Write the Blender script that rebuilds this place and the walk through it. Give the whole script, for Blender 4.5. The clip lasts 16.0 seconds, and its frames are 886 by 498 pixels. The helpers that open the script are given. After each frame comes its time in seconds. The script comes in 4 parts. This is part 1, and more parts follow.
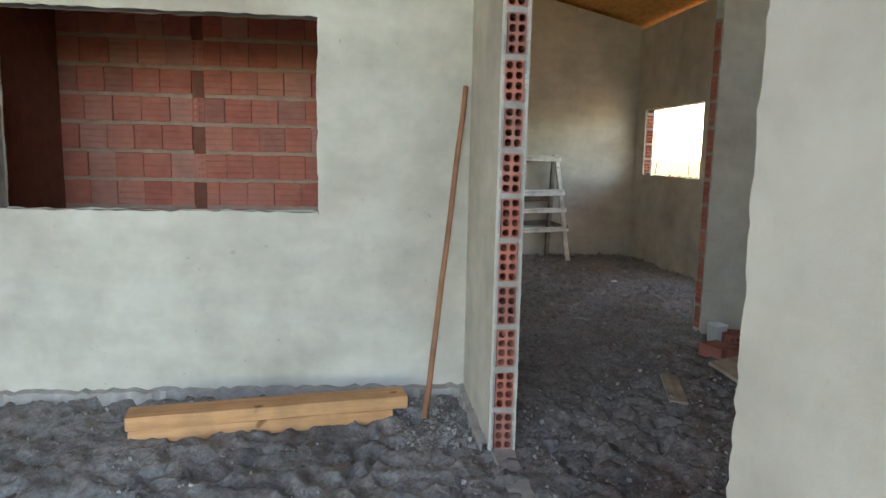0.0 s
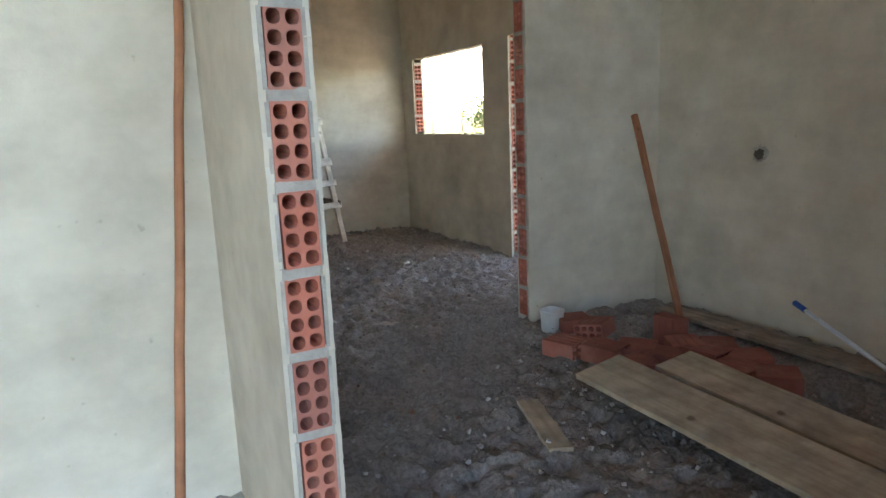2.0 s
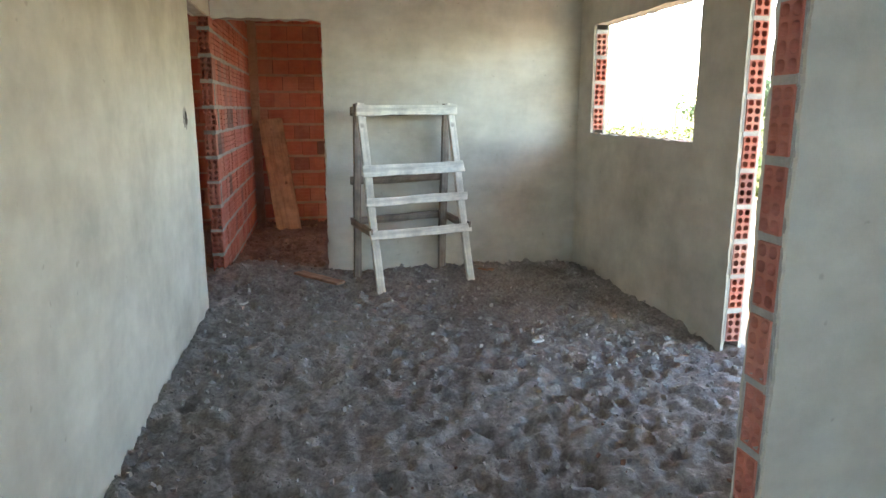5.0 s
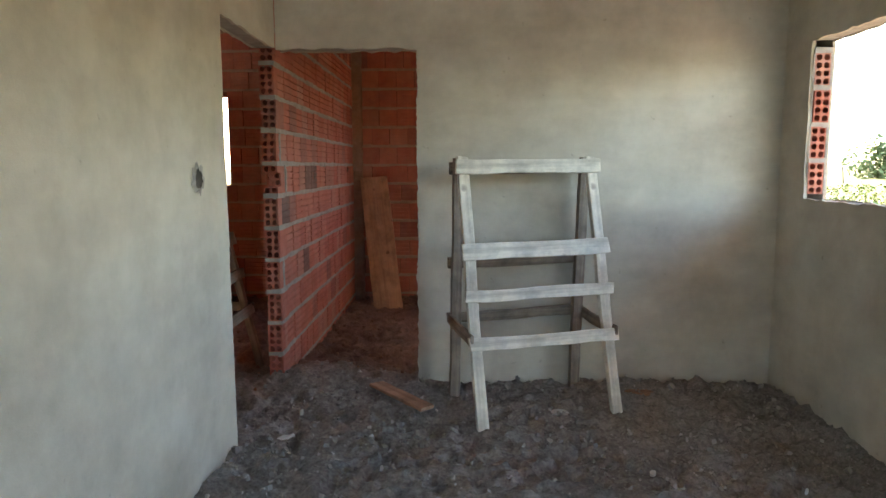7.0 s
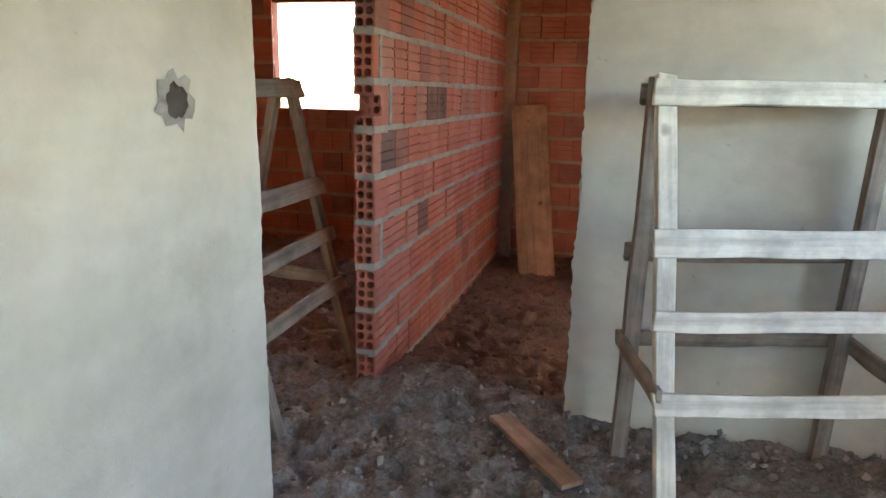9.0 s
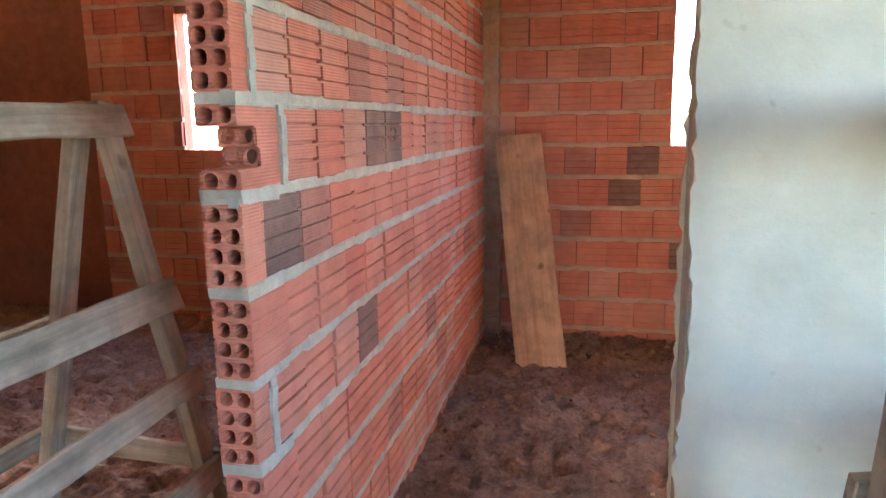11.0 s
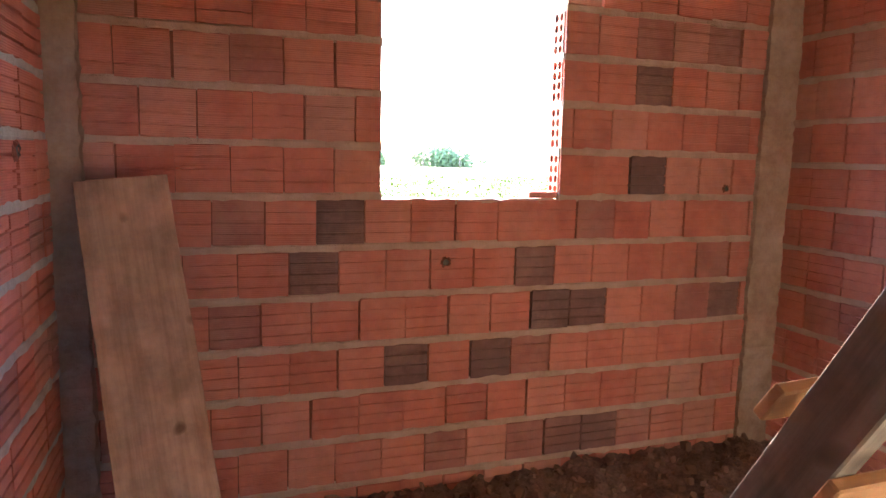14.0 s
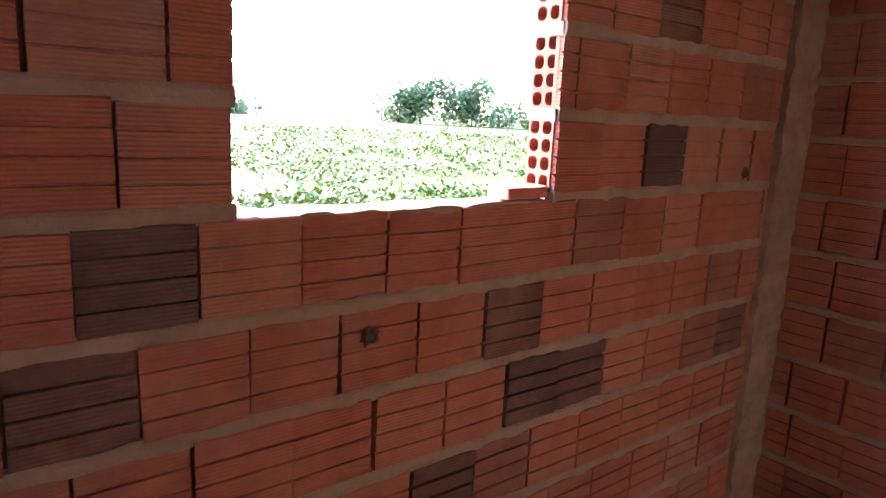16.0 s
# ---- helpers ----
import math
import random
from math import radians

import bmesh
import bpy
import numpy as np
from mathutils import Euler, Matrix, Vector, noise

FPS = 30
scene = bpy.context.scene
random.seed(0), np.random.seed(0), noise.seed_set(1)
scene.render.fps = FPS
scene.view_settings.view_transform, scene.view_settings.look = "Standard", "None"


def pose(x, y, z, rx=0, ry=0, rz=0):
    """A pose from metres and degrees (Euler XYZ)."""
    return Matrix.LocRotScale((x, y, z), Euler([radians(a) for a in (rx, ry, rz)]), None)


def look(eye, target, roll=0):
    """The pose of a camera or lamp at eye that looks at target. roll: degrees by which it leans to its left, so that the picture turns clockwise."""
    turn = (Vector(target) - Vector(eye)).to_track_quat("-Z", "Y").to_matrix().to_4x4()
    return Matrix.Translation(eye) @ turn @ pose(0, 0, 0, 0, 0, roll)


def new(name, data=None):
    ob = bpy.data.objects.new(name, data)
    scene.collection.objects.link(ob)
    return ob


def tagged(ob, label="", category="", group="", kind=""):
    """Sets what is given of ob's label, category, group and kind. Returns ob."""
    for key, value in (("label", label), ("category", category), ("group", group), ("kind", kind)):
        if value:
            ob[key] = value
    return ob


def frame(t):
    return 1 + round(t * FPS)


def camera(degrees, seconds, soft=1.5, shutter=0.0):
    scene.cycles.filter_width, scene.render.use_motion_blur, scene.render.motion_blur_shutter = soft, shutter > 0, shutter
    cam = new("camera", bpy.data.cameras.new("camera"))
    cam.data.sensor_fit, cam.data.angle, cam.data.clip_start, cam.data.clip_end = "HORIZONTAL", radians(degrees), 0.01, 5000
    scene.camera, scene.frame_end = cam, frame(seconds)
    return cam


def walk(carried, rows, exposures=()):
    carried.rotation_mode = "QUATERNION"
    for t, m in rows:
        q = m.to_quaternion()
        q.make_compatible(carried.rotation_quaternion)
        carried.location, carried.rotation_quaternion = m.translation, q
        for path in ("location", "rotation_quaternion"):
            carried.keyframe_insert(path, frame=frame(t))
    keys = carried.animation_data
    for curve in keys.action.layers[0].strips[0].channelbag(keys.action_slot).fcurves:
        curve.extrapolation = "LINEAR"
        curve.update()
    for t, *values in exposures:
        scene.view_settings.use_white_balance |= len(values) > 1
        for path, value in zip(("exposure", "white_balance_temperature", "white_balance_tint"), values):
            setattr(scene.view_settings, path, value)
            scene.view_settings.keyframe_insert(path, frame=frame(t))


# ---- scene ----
cam = camera(66.94, 16.0)
ROWS = [
    (0.0, 0.036, 3.077, 1.494, -6.36, -8.03, -1.24),
    (0.5, -0.097, 3.444, 1.506, -14.92, -9.90, 2.78),
    (1.0, -0.114, 3.823, 1.478, -21.36, -14.65, 4.47),
    (1.5, 0.083, 4.239, 1.466, -23.64, -11.30, 4.67),
    (2.0, 0.292, 4.645, 1.451, -27.61, -11.05, 2.34),
    (2.5, 0.515, 4.978, 1.468, -27.76, -13.23, 1.35),
    (3.0, 0.826, 5.294, 1.489, -23.51, -13.89, 1.90),
    (3.5, 1.040, 5.725, 1.485, -24.20, -10.67, -2.22),
    (4.0, 1.260, 6.085, 1.474, -17.61, -11.83, -0.24),
    (6.5, 1.971, 8.141, 1.465, -3.63, -9.87, -0.70),
    (7.0, 1.974, 8.553, 1.463, 1.14, -6.98, 0.20),
    (7.5, 1.968, 8.909, 1.466, 5.94, -9.81, -2.07),
    (8.0, 1.904, 9.277, 1.457, 9.32, -12.04, -1.96),
    (8.5, 1.920, 9.742, 1.441, 10.06, -10.13, -1.61),
    (9.0, 1.893, 10.119, 1.448, 15.24, -13.18, -1.17),
    (11.5, 1.402, 12.079, 1.424, 11.82, -10.22, 1.55),
    (12.0, 1.271, 12.425, 1.438, 9.14, -10.64, 1.91),
    (12.5, 1.154, 12.726, 1.478, -2.39, -10.55, 1.74),
    (13.0, 1.050, 13.070, 1.424, -15.43, -13.21, -0.57),
    (13.5, 1.220, 13.345, 1.436, -14.57, -13.63, -1.86),
    (14.0, 1.327, 13.598, 1.451, -19.01, -7.84, -1.32),
    (14.5, 1.281, 14.003, 1.399, -26.81, -7.86, -3.61),
    (15.0, 1.380, 14.416, 1.424, -28.75, -5.33, 1.72),
    (15.5, 1.467, 14.863, 1.484, -34.10, -9.81, -5.63),
    (16.0, 1.559, 15.201, 1.478, -37.70, -11.50, -2.79),
]
walk(cam, [(t, pose(x, y, z, 90 + pitch, roll, yaw)) for t, x, y, z, yaw, pitch, roll in ROWS],
     [(0, 3.2, 7100, 15), (0.5, 3.3, 6950, 15), (1.5, 3.5, 6950, 16), (2.5, 3.88, 6700, 13), (4, 4.5, 6300, 9), (6.5, 3.72, 6650, 12), (7, 3.75, 6600, 12), (8, 4.28, 6600, 13), (9, 4.3, 6600, 13), (11.5, 5.5, 5500, 8), (12, 4.9, 5400, 8), (13, 4.85, 5400, 10), (14, 4.85, 5450, 11), (14.5, 4.6, 5400, 11), (15, 4.35, 5300, 12), (16, 3.85, 5200, 13)])

# ---------------------------------------------------------------- world and light
SUN_AZ = math.radians(-7)          # sun stands ahead and to the -x side
SUN_EL = math.radians(23)
world = bpy.data.worlds.new("sky")
scene.world = world
world.use_nodes = True
wn = world.node_tree
sky = wn.nodes.new("ShaderNodeTexSky")
sky.sky_type = "NISHITA"
sky.sun_disc = False
sky.sun_elevation = SUN_EL
sky.sun_rotation = SUN_AZ
wn.links.new(sky.outputs[0], wn.nodes["Background"].inputs[0])
wn.nodes["Background"].inputs[1].default_value = 0.15
sun_data = bpy.data.lights.new("sun", "SUN")
sun_data.energy = 4.0
sun_data.angle = math.radians(0.5)
sun_data.color = (1.0, 0.80, 0.55)
sun = new("sun", sun_data)
sun_way = Vector((math.sin(SUN_AZ) * math.cos(SUN_EL), math.cos(SUN_AZ) * math.cos(SUN_EL), math.sin(SUN_EL)))
sun.matrix_world = look(sun_way * 60, (0, 0, 0))


# ---------------------------------------------------------------- materials
def node_mat(name, rough=0.9):
    m = bpy.data.materials.new(name)
    m.use_nodes = True
    nt = m.node_tree
    b = nt.nodes["Principled BSDF"]
    b.inputs["Roughness"].default_value = rough
    b.inputs["Specular IOR Level"].default_value = 0.25
    return m, nt, b


def tex_noise(nt, coord, scale, detail=6.0, rough=0.6, stretch=None):
    n = nt.nodes.new("ShaderNodeTexNoise")
    n.inputs["Scale"].default_value = scale
    n.inputs["Detail"].default_value = detail
    n.inputs["Roughness"].default_value = rough
    src = coord
    if stretch:
        mp = nt.nodes.new("ShaderNodeMapping")
        mp.inputs["Scale"].default_value = stretch
        nt.links.new(coord, mp.inputs["Vector"])
        src = mp.outputs[0]
    nt.links.new(src, n.inputs["Vector"])
    return n.outputs["Fac"]


def ramp(nt, fac, stops):
    r = nt.nodes.new("ShaderNodeValToRGB")
    els = r.color_ramp.elements
    while len(els) < len(stops):
        els.new(0.5)
    for e, (p, c) in zip(els, stops):
        e.position = p
        e.color = (*c, 1)
    nt.links.new(fac, r.inputs[0])
    return r.outputs[0]


def mix(nt, fac, a, b, blend="MIX"):
    m = nt.nodes.new("ShaderNodeMix")
    m.data_type, m.blend_type = "RGBA", blend
    if isinstance(fac, (int, float)):
        m.inputs[0].default_value = fac
    else:
        nt.links.new(fac, m.inputs[0])
    for sock, v in ((m.inputs[6], a), (m.inputs[7], b)):
        if isinstance(v, tuple):
            sock.default_value = (*v, 1)
        else:
            nt.links.new(v, sock)
    return m.outputs[2]


def bump(nt, b, height, strength, dist):
    n = nt.nodes.new("ShaderNodeBump")
    n.inputs["Strength"].default_value = strength
    n.inputs["Distance"].default_value = dist
    nt.links.new(height, n.inputs["Height"])
    prev = b.inputs["Normal"].links
    if prev:
        nt.links.new(prev[0].from_socket, n.inputs["Normal"])
    nt.links.new(n.outputs[0], b.inputs["Normal"])


def geo_pos(nt):
    return nt.nodes.new("ShaderNodeNewGeometry").outputs["Position"]


def obj_pos(nt):
    return nt.nodes.new("ShaderNodeTexCoord").outputs["Object"]


def obj_rand(nt):
    return nt.nodes.new("ShaderNodeObjectInfo").outputs["Random"]


def mat_plaster():
    m, nt, b = node_mat("cement_plaster", 0.92)
    p = geo_pos(nt)
    big = ramp(nt, tex_noise(nt, p, 1.1, 5, 0.6), [(0.3, (0.46, 0.425, 0.36)), (0.5, (0.60, 0.565, 0.485)), (0.72, (0.69, 0.66, 0.585))])
    mid = ramp(nt, tex_noise(nt, p, 3.2, 8, 0.65), [(0.32, (0.78, 0.77, 0.75)), (0.6, (1, 1, 1))])
    c = mix(nt, 0.75, big, mid, "MULTIPLY")
    trowel = ramp(nt, tex_noise(nt, p, 5.0, 3, 0.5, (0.6, 0.6, 2.2)), [(0.35, (0.93, 0.93, 0.92)), (0.65, (1.02, 1.02, 1.0))])
    c = mix(nt, 0.8, c, trowel, "MULTIPLY")
    spots = ramp(nt, tex_noise(nt, p, 21, 2, 0.4), [(0.20, (0.6, 0.57, 0.53)), (0.26, (1, 1, 1))])
    c = mix(nt, 0.45, c, spots, "MULTIPLY")
    nt.links.new(c, b.inputs["Base Color"])
    bump(nt, b, tex_noise(nt, p, 4.5, 5, 0.6), 0.25, 0.02)
    bump(nt, b, tex_noise(nt, p, 160, 4, 0.7), 0.22, 0.003)
    return m


def mat_mortar(name="mortar", lo=(0.34, 0.225, 0.17), hi=(0.48, 0.345, 0.27)):
    m, nt, b = node_mat(name, 0.95)
    p = geo_pos(nt)
    c = ramp(nt, tex_noise(nt, p, 9, 7, 0.7), [(0.3, lo), (0.7, hi)])
    nt.links.new(c, b.inputs["Base Color"])
    bump(nt, b, tex_noise(nt, p, 45, 7, 0.7), 0.6, 0.012)
    return m


def mat_clay(name="fired_clay", ribs=True, burnt=None):
    m, nt, b = node_mat(name, 0.82)
    r, p = obj_rand(nt), obj_pos(nt)
    g = geo_pos(nt)
    stops = [(0.0, (0.43, 0.132, 0.095)), (0.25, (0.50, 0.172, 0.122)), (0.5, (0.45, 0.142, 0.10)), (0.72, (0.52, 0.205, 0.148)), (0.86, (0.47, 0.225, 0.175)), (0.93, (0.35, 0.135, 0.108)), (1.0, (0.30, 0.125, 0.105))]
    if burnt:
        stops = [(0.0, burnt[0]), (1.0, burnt[1])]
    tone = ramp(nt, r, stops)
    blot = ramp(nt, tex_noise(nt, g, 8, 6, 0.65), [(0.3, (0.72, 0.70, 0.70)), (0.65, (1.06, 1.03, 1.0))])
    c = mix(nt, 0.8, tone, blot, "MULTIPLY")
    dust = ramp(nt, tex_noise(nt, g, 3.0, 7, 0.7), [(0.46, (0.03, 0.03, 0.03)), (0.74, (0.36, 0.36, 0.36))])
    c = mix(nt, dust, c, (0.52, 0.31, 0.25))
    nt.links.new(c, b.inputs["Base Color"])
    if ribs:
        w = nt.nodes.new("ShaderNodeTexWave")
        w.bands_direction = "Z"
        w.inputs["Scale"].default_value = 38
        w.inputs["Distortion"].default_value = 0.5
        w.inputs["Detail"].default_value = 1
        nt.links.new(p, w.inputs["Vector"])
        bump(nt, b, w.outputs["Fac"], 0.5, 0.003)
    bump(nt, b, tex_noise(nt, g, 90, 4, 0.6), 0.3, 0.004)
    return m


def mat_soil(name, a, bcol, c3):
    m, nt, b = node_mat(name, 0.97)
    p = geo_pos(nt)
    c = ramp(nt, tex_noise(nt, p, 1.3, 8, 0.65), [(0.3, a), (0.55, bcol), (0.75, c3)])
    fine = ramp(nt, tex_noise(nt, p, 38, 8, 0.75), [(0.3, (0.38, 0.38, 0.38)), (0.62, (1.25, 1.24, 1.22))])
    c = mix(nt, 0.85, c, fine, "MULTIPLY")
    lime = ramp(nt, tex_noise(nt, p, 6.5, 9, 0.75), [(0.55, (0, 0, 0)), (0.68, (0.62, 0.62, 0.62))])
    c = mix(nt, lime, c, (0.46, 0.45, 0.425))
    # clay dust from the bricks collects in the unplastered rooms
    sx = nt.nodes.new("ShaderNodeSeparateXYZ")
    nt.links.new(p, sx.inputs[0])
    mr = nt.nodes.new("ShaderNodeMapRange")
    mr.inputs[1].default_value, mr.inputs[2].default_value = 12.95, 13.45
    mr.inputs[4].default_value = 0.95
    nt.links.new(sx.outputs["Y"], mr.inputs[0])
    red = mix(nt, 1.0, c, (0.72, 0.44, 0.36), "MULTIPLY")
    c = mix(nt, mr.outputs[0], c, red)
    nt.links.new(c, b.inputs["Base Color"])
    bump(nt, b, tex_noise(nt, p, 14, 8, 0.7), 0.8, 0.03)
    bump(nt, b, tex_noise(nt, p, 70, 5, 0.7), 0.6, 0.01)
    return m


def mat_wood(name, dark, light, grime=0.35, along=2, rough=0.8):
    m, nt, b = node_mat(name, rough)
    p = obj_pos(nt)
    st = [28, 28, 28]
    st[along] = 1.6
    g = tex_noise(nt, p, 1.0, 7, 0.65, tuple(st))
    c = ramp(nt, g, [(0.3, dark), (0.62, light)])
    blot = ramp(nt, tex_noise(nt, p, 6, 6, 0.65), [(0.35, (1 - grime,) * 3), (0.62, (1.05, 1.04, 1.02))])
    c = mix(nt, 1.0, c, blot, "MULTIPLY")
    knots = ramp(nt, tex_noise(nt, p, 7.5, 1, 0.3), [(0.22, (0.3, 0.24, 0.2)), (0.27, (1, 1, 1))])
    c = mix(nt, 0.8, c, knots, "MULTIPLY")
    nt.links.new(c, b.inputs["Base Color"])
    bump(nt, b, g, 0.35, 0.004)
    return m


def mat_plain(name, col, rough=0.6, var=0.15, bumpy=0.1):
    m, nt, b = node_mat(name, rough)
    p = obj_pos(nt)
    c = ramp(nt, tex_noise(nt, p, 14, 6, 0.6), [(0.3, tuple(v * (1 - var) for v in col)), (0.65, col)])
    nt.links.new(c, b.inputs["Base Color"])
    bump(nt, b, tex_noise(nt, p, 60, 4, 0.6), bumpy, 0.003)
    return m


def mat_leaf(name, a, bcol, c3):
    m, nt, b = node_mat(name, 0.6)
    g = nt.nodes.new("ShaderNodeNewGeometry")
    c = ramp(nt, g.outputs["Random Per Island"], [(0.0, a), (0.5, bcol), (1.0, c3)])
    nt.links.new(c, b.inputs["Base Color"])
    b.inputs["Transmission Weight"].default_value = 0.0
    return m


PLASTER = mat_plaster()
MORTAR = mat_mortar()
MORTAR_GREY = mat_mortar("grey_mortar", (0.28, 0.26, 0.235), (0.47, 0.45, 0.41))
CONCRETE = mat_mortar("column_concrete", (0.27, 0.17, 0.12), (0.42, 0.30, 0.23))
CLAY = mat_clay()
CLAY_END = mat_clay("fired_clay_end", False)
BURNT_CLAY = mat_clay("burnt_clay", True, ((0.13, 0.075, 0.07), (0.20, 0.10, 0.085)))
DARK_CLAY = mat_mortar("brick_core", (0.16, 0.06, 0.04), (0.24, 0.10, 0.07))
SOIL = mat_soil("bare_soil", (0.20, 0.19, 0.18), (0.30, 0.285, 0.27), (0.40, 0.385, 0.365))
def mat_field():
    """Green field; unseen pale sandy ring round the house, added to bounce light indoors."""
    m, nt, b = node_mat("field_and_bounce_ring", 0.95)
    p = geo_pos(nt)
    green = ramp(nt, tex_noise(nt, p, 0.5, 9, 0.7), [(0.3, (0.060, 0.078, 0.010)), (0.55, (0.088, 0.105, 0.014)), (0.75, (0.125, 0.13, 0.028))])
    bounce_sand = ramp(nt, tex_noise(nt, p, 2.0, 8, 0.7), [(0.3, (0.34, 0.26, 0.18)), (0.7, (0.47, 0.38, 0.27))])
    dist = nt.nodes.new("ShaderNodeVectorMath")
    dist.operation = "DISTANCE"
    dist.inputs[1].default_value = (0, 8, 0)
    nt.links.new(p, dist.inputs[0])
    mr = nt.nodes.new("ShaderNodeMapRange")
    mr.inputs[1].default_value, mr.inputs[2].default_value = 16.0, 18.0
    nt.links.new(dist.outputs["Value"], mr.inputs[0])
    nt.links.new(mix(nt, mr.outputs[0], bounce_sand, green), b.inputs["Base Color"])
    bump(nt, b, tex_noise(nt, p, 5, 8, 0.7), 0.6, 0.05)
    return m


FIELD = mat_field()
WHITE_WOOD = mat_wood("limewashed_wood", (0.50, 0.46, 0.39), (0.84, 0.80, 0.71), 0.35, 0)
GREY_WOOD = mat_wood("weathered_wood", (0.17, 0.135, 0.11), (0.34, 0.285, 0.235), 0.4, 0)
PINE = mat_wood("pine_board", (0.32, 0.27, 0.19), (0.47, 0.41, 0.31), 0.35, 0)
BROWN_WOOD = mat_wood("brown_board", (0.30, 0.17, 0.11), (0.46, 0.29, 0.20), 0.35, 0)
# Beams are orange timber; for ladder rungs this colour also holds the sun's tint.
ORANGE_WOOD = mat_wood("fresh_and_sunlit_timber", (0.50, 0.25, 0.11), (0.66, 0.37, 0.18), 0.2, 0)
STICK_WOOD = mat_wood("handle_wood", (0.26, 0.11, 0.06), (0.40, 0.19, 0.11), 0.25, 0)
# Orange pushed up so the unseen roof bounces warm light onto upper walls.
ROOF_CLAY = mat_plain("roof_tile_clay", (0.68, 0.36, 0.12), 0.85, 0.35, 0.4)
WHITE_PLASTIC = mat_plain("white_plastic", (0.78, 0.79, 0.78), 0.4, 0.12, 0.05)
BLUE_PLASTIC = mat_plain("blue_plastic", (0.03, 0.10, 0.42), 0.4, 0.15, 0.05)
PALE_PLASTIC = mat_plain("pale_handle", (0.55, 0.62, 0.68), 0.4, 0.15, 0.05)
HOLE_SHADE = mat_plain("recess_shade", (0.10, 0.09, 0.08), 0.95, 0.5, 0.8)
LEAF = mat_leaf("weed_leaf", (0.075, 0.105, 0.012), (0.11, 0.14, 0.018), (0.17, 0.18, 0.03))
TREE_LEAF = mat_leaf("tree_leaf", (0.09, 0.115, 0.04), (0.12, 0.145, 0.05), (0.16, 0.18, 0.07))
BARK = mat_plain("bark", (0.16, 0.12, 0.09), 0.95, 0.4, 0.6)
PAPER = mat_plain("scrap_paper", (0.62, 0.62, 0.60), 0.8, 0.15, 0.1)


# ---------------------------------------------------------------- mesh helpers
def mesh_of(name, bm, mat):
    me = bpy.data.meshes.new(name)
    bm.normal_update()
    bm.to_mesh(me)
    bm.free()
    for mt in (mat if isinstance(mat, (list, tuple)) else [mat]):
        me.materials.append(mt)
    return me


def part(name, bm, material, parent=None, label=""):
    ob = new(name, mesh_of(name, bm, material))
    if parent is not None:
        ob.parent = parent
    if label:
        tagged(ob, label)
    return ob


def thing(name, label, category, group="", at=(0, 0, 0), rz=0.0):
    e = new(name)
    e.empty_display_size = 0.1
    e.matrix_world = pose(*at, 0, 0, rz)
    return tagged(e, label, category, group)


def add_box(bm, lo, hi, m=None):
    vs = [bm.verts.new((x, y, z)) for z in (lo[2], hi[2]) for y in (lo[1], hi[1]) for x in (lo[0], hi[0])]
    for f in ((0, 2, 3, 1), (4, 5, 7, 6), (0, 1, 5, 4), (2, 6, 7, 3), (0, 4, 6, 2), (1, 3, 7, 5)):
        bm.faces.new([vs[i] for i in f])
    if m is not None:
        bmesh.ops.transform(bm, matrix=m, verts=vs)
    return vs


def timber(length, wide, thick, seed, segs=6, wob=0.004, bevel=0.003):
    """A sawn board along local x from 0, slightly crooked, with worn edges."""
    rnd = random.Random(seed)
    bm = bmesh.new()
    rings = []
    for i in range(segs + 1):
        x = length * i / segs
        dy, dz = rnd.uniform(-wob, wob), rnd.uniform(-wob, wob) * 0.5
        w = wide / 2 + rnd.uniform(-wob, wob) * 0.5
        skew = rnd.uniform(-0.006, 0.006) if i in (0, segs) else 0
        rings.append([bm.verts.new((x + s * skew, dy + s * w, dz + q * thick / 2)) for s, q in ((-1, -1), (1, -1), (1, 1), (-1, 1))])
    for a, b in zip(rings, rings[1:]):
        for k in range(4):
            bm.faces.new((a[k], a[(k + 1) % 4], b[(k + 1) % 4], b[k]))
    bm.faces.new(rings[0][::-1])
    bm.faces.new(rings[-1])
    bmesh.ops.recalc_face_normals(bm, faces=bm.faces)
    if bevel:
        long_edges = [e for e in bm.edges if len(e.link_faces) == 2 and e.calc_face_angle(0) > 0.9]
        bmesh.ops.bevel(bm, geom=long_edges, offset=bevel, segments=1, affect="EDGES")
    return bm


def along(a, b, flat=(0, 0, 1)):
    """Pose that lays local x from a to b, with local z nearest to flat."""
    a, b = Vector(a), Vector(b)
    x = (b - a).normalized()
    z = Vector(flat)
    z = (z - z.dot(x) * x).normalized()
    y = z.cross(x)
    m = Matrix((x, y, z)).transposed().to_4x4()
    m.translation = a
    return m


def member(name, a, b, wide, thick, mat, parent, flat=(0, 0, 1), seed=1, label=""):
    ob = part(name, timber((Vector(b) - Vector(a)).length, wide, thick, seed), mat, parent, label)
    ob.matrix_basis = along(a, b, flat)
    return ob


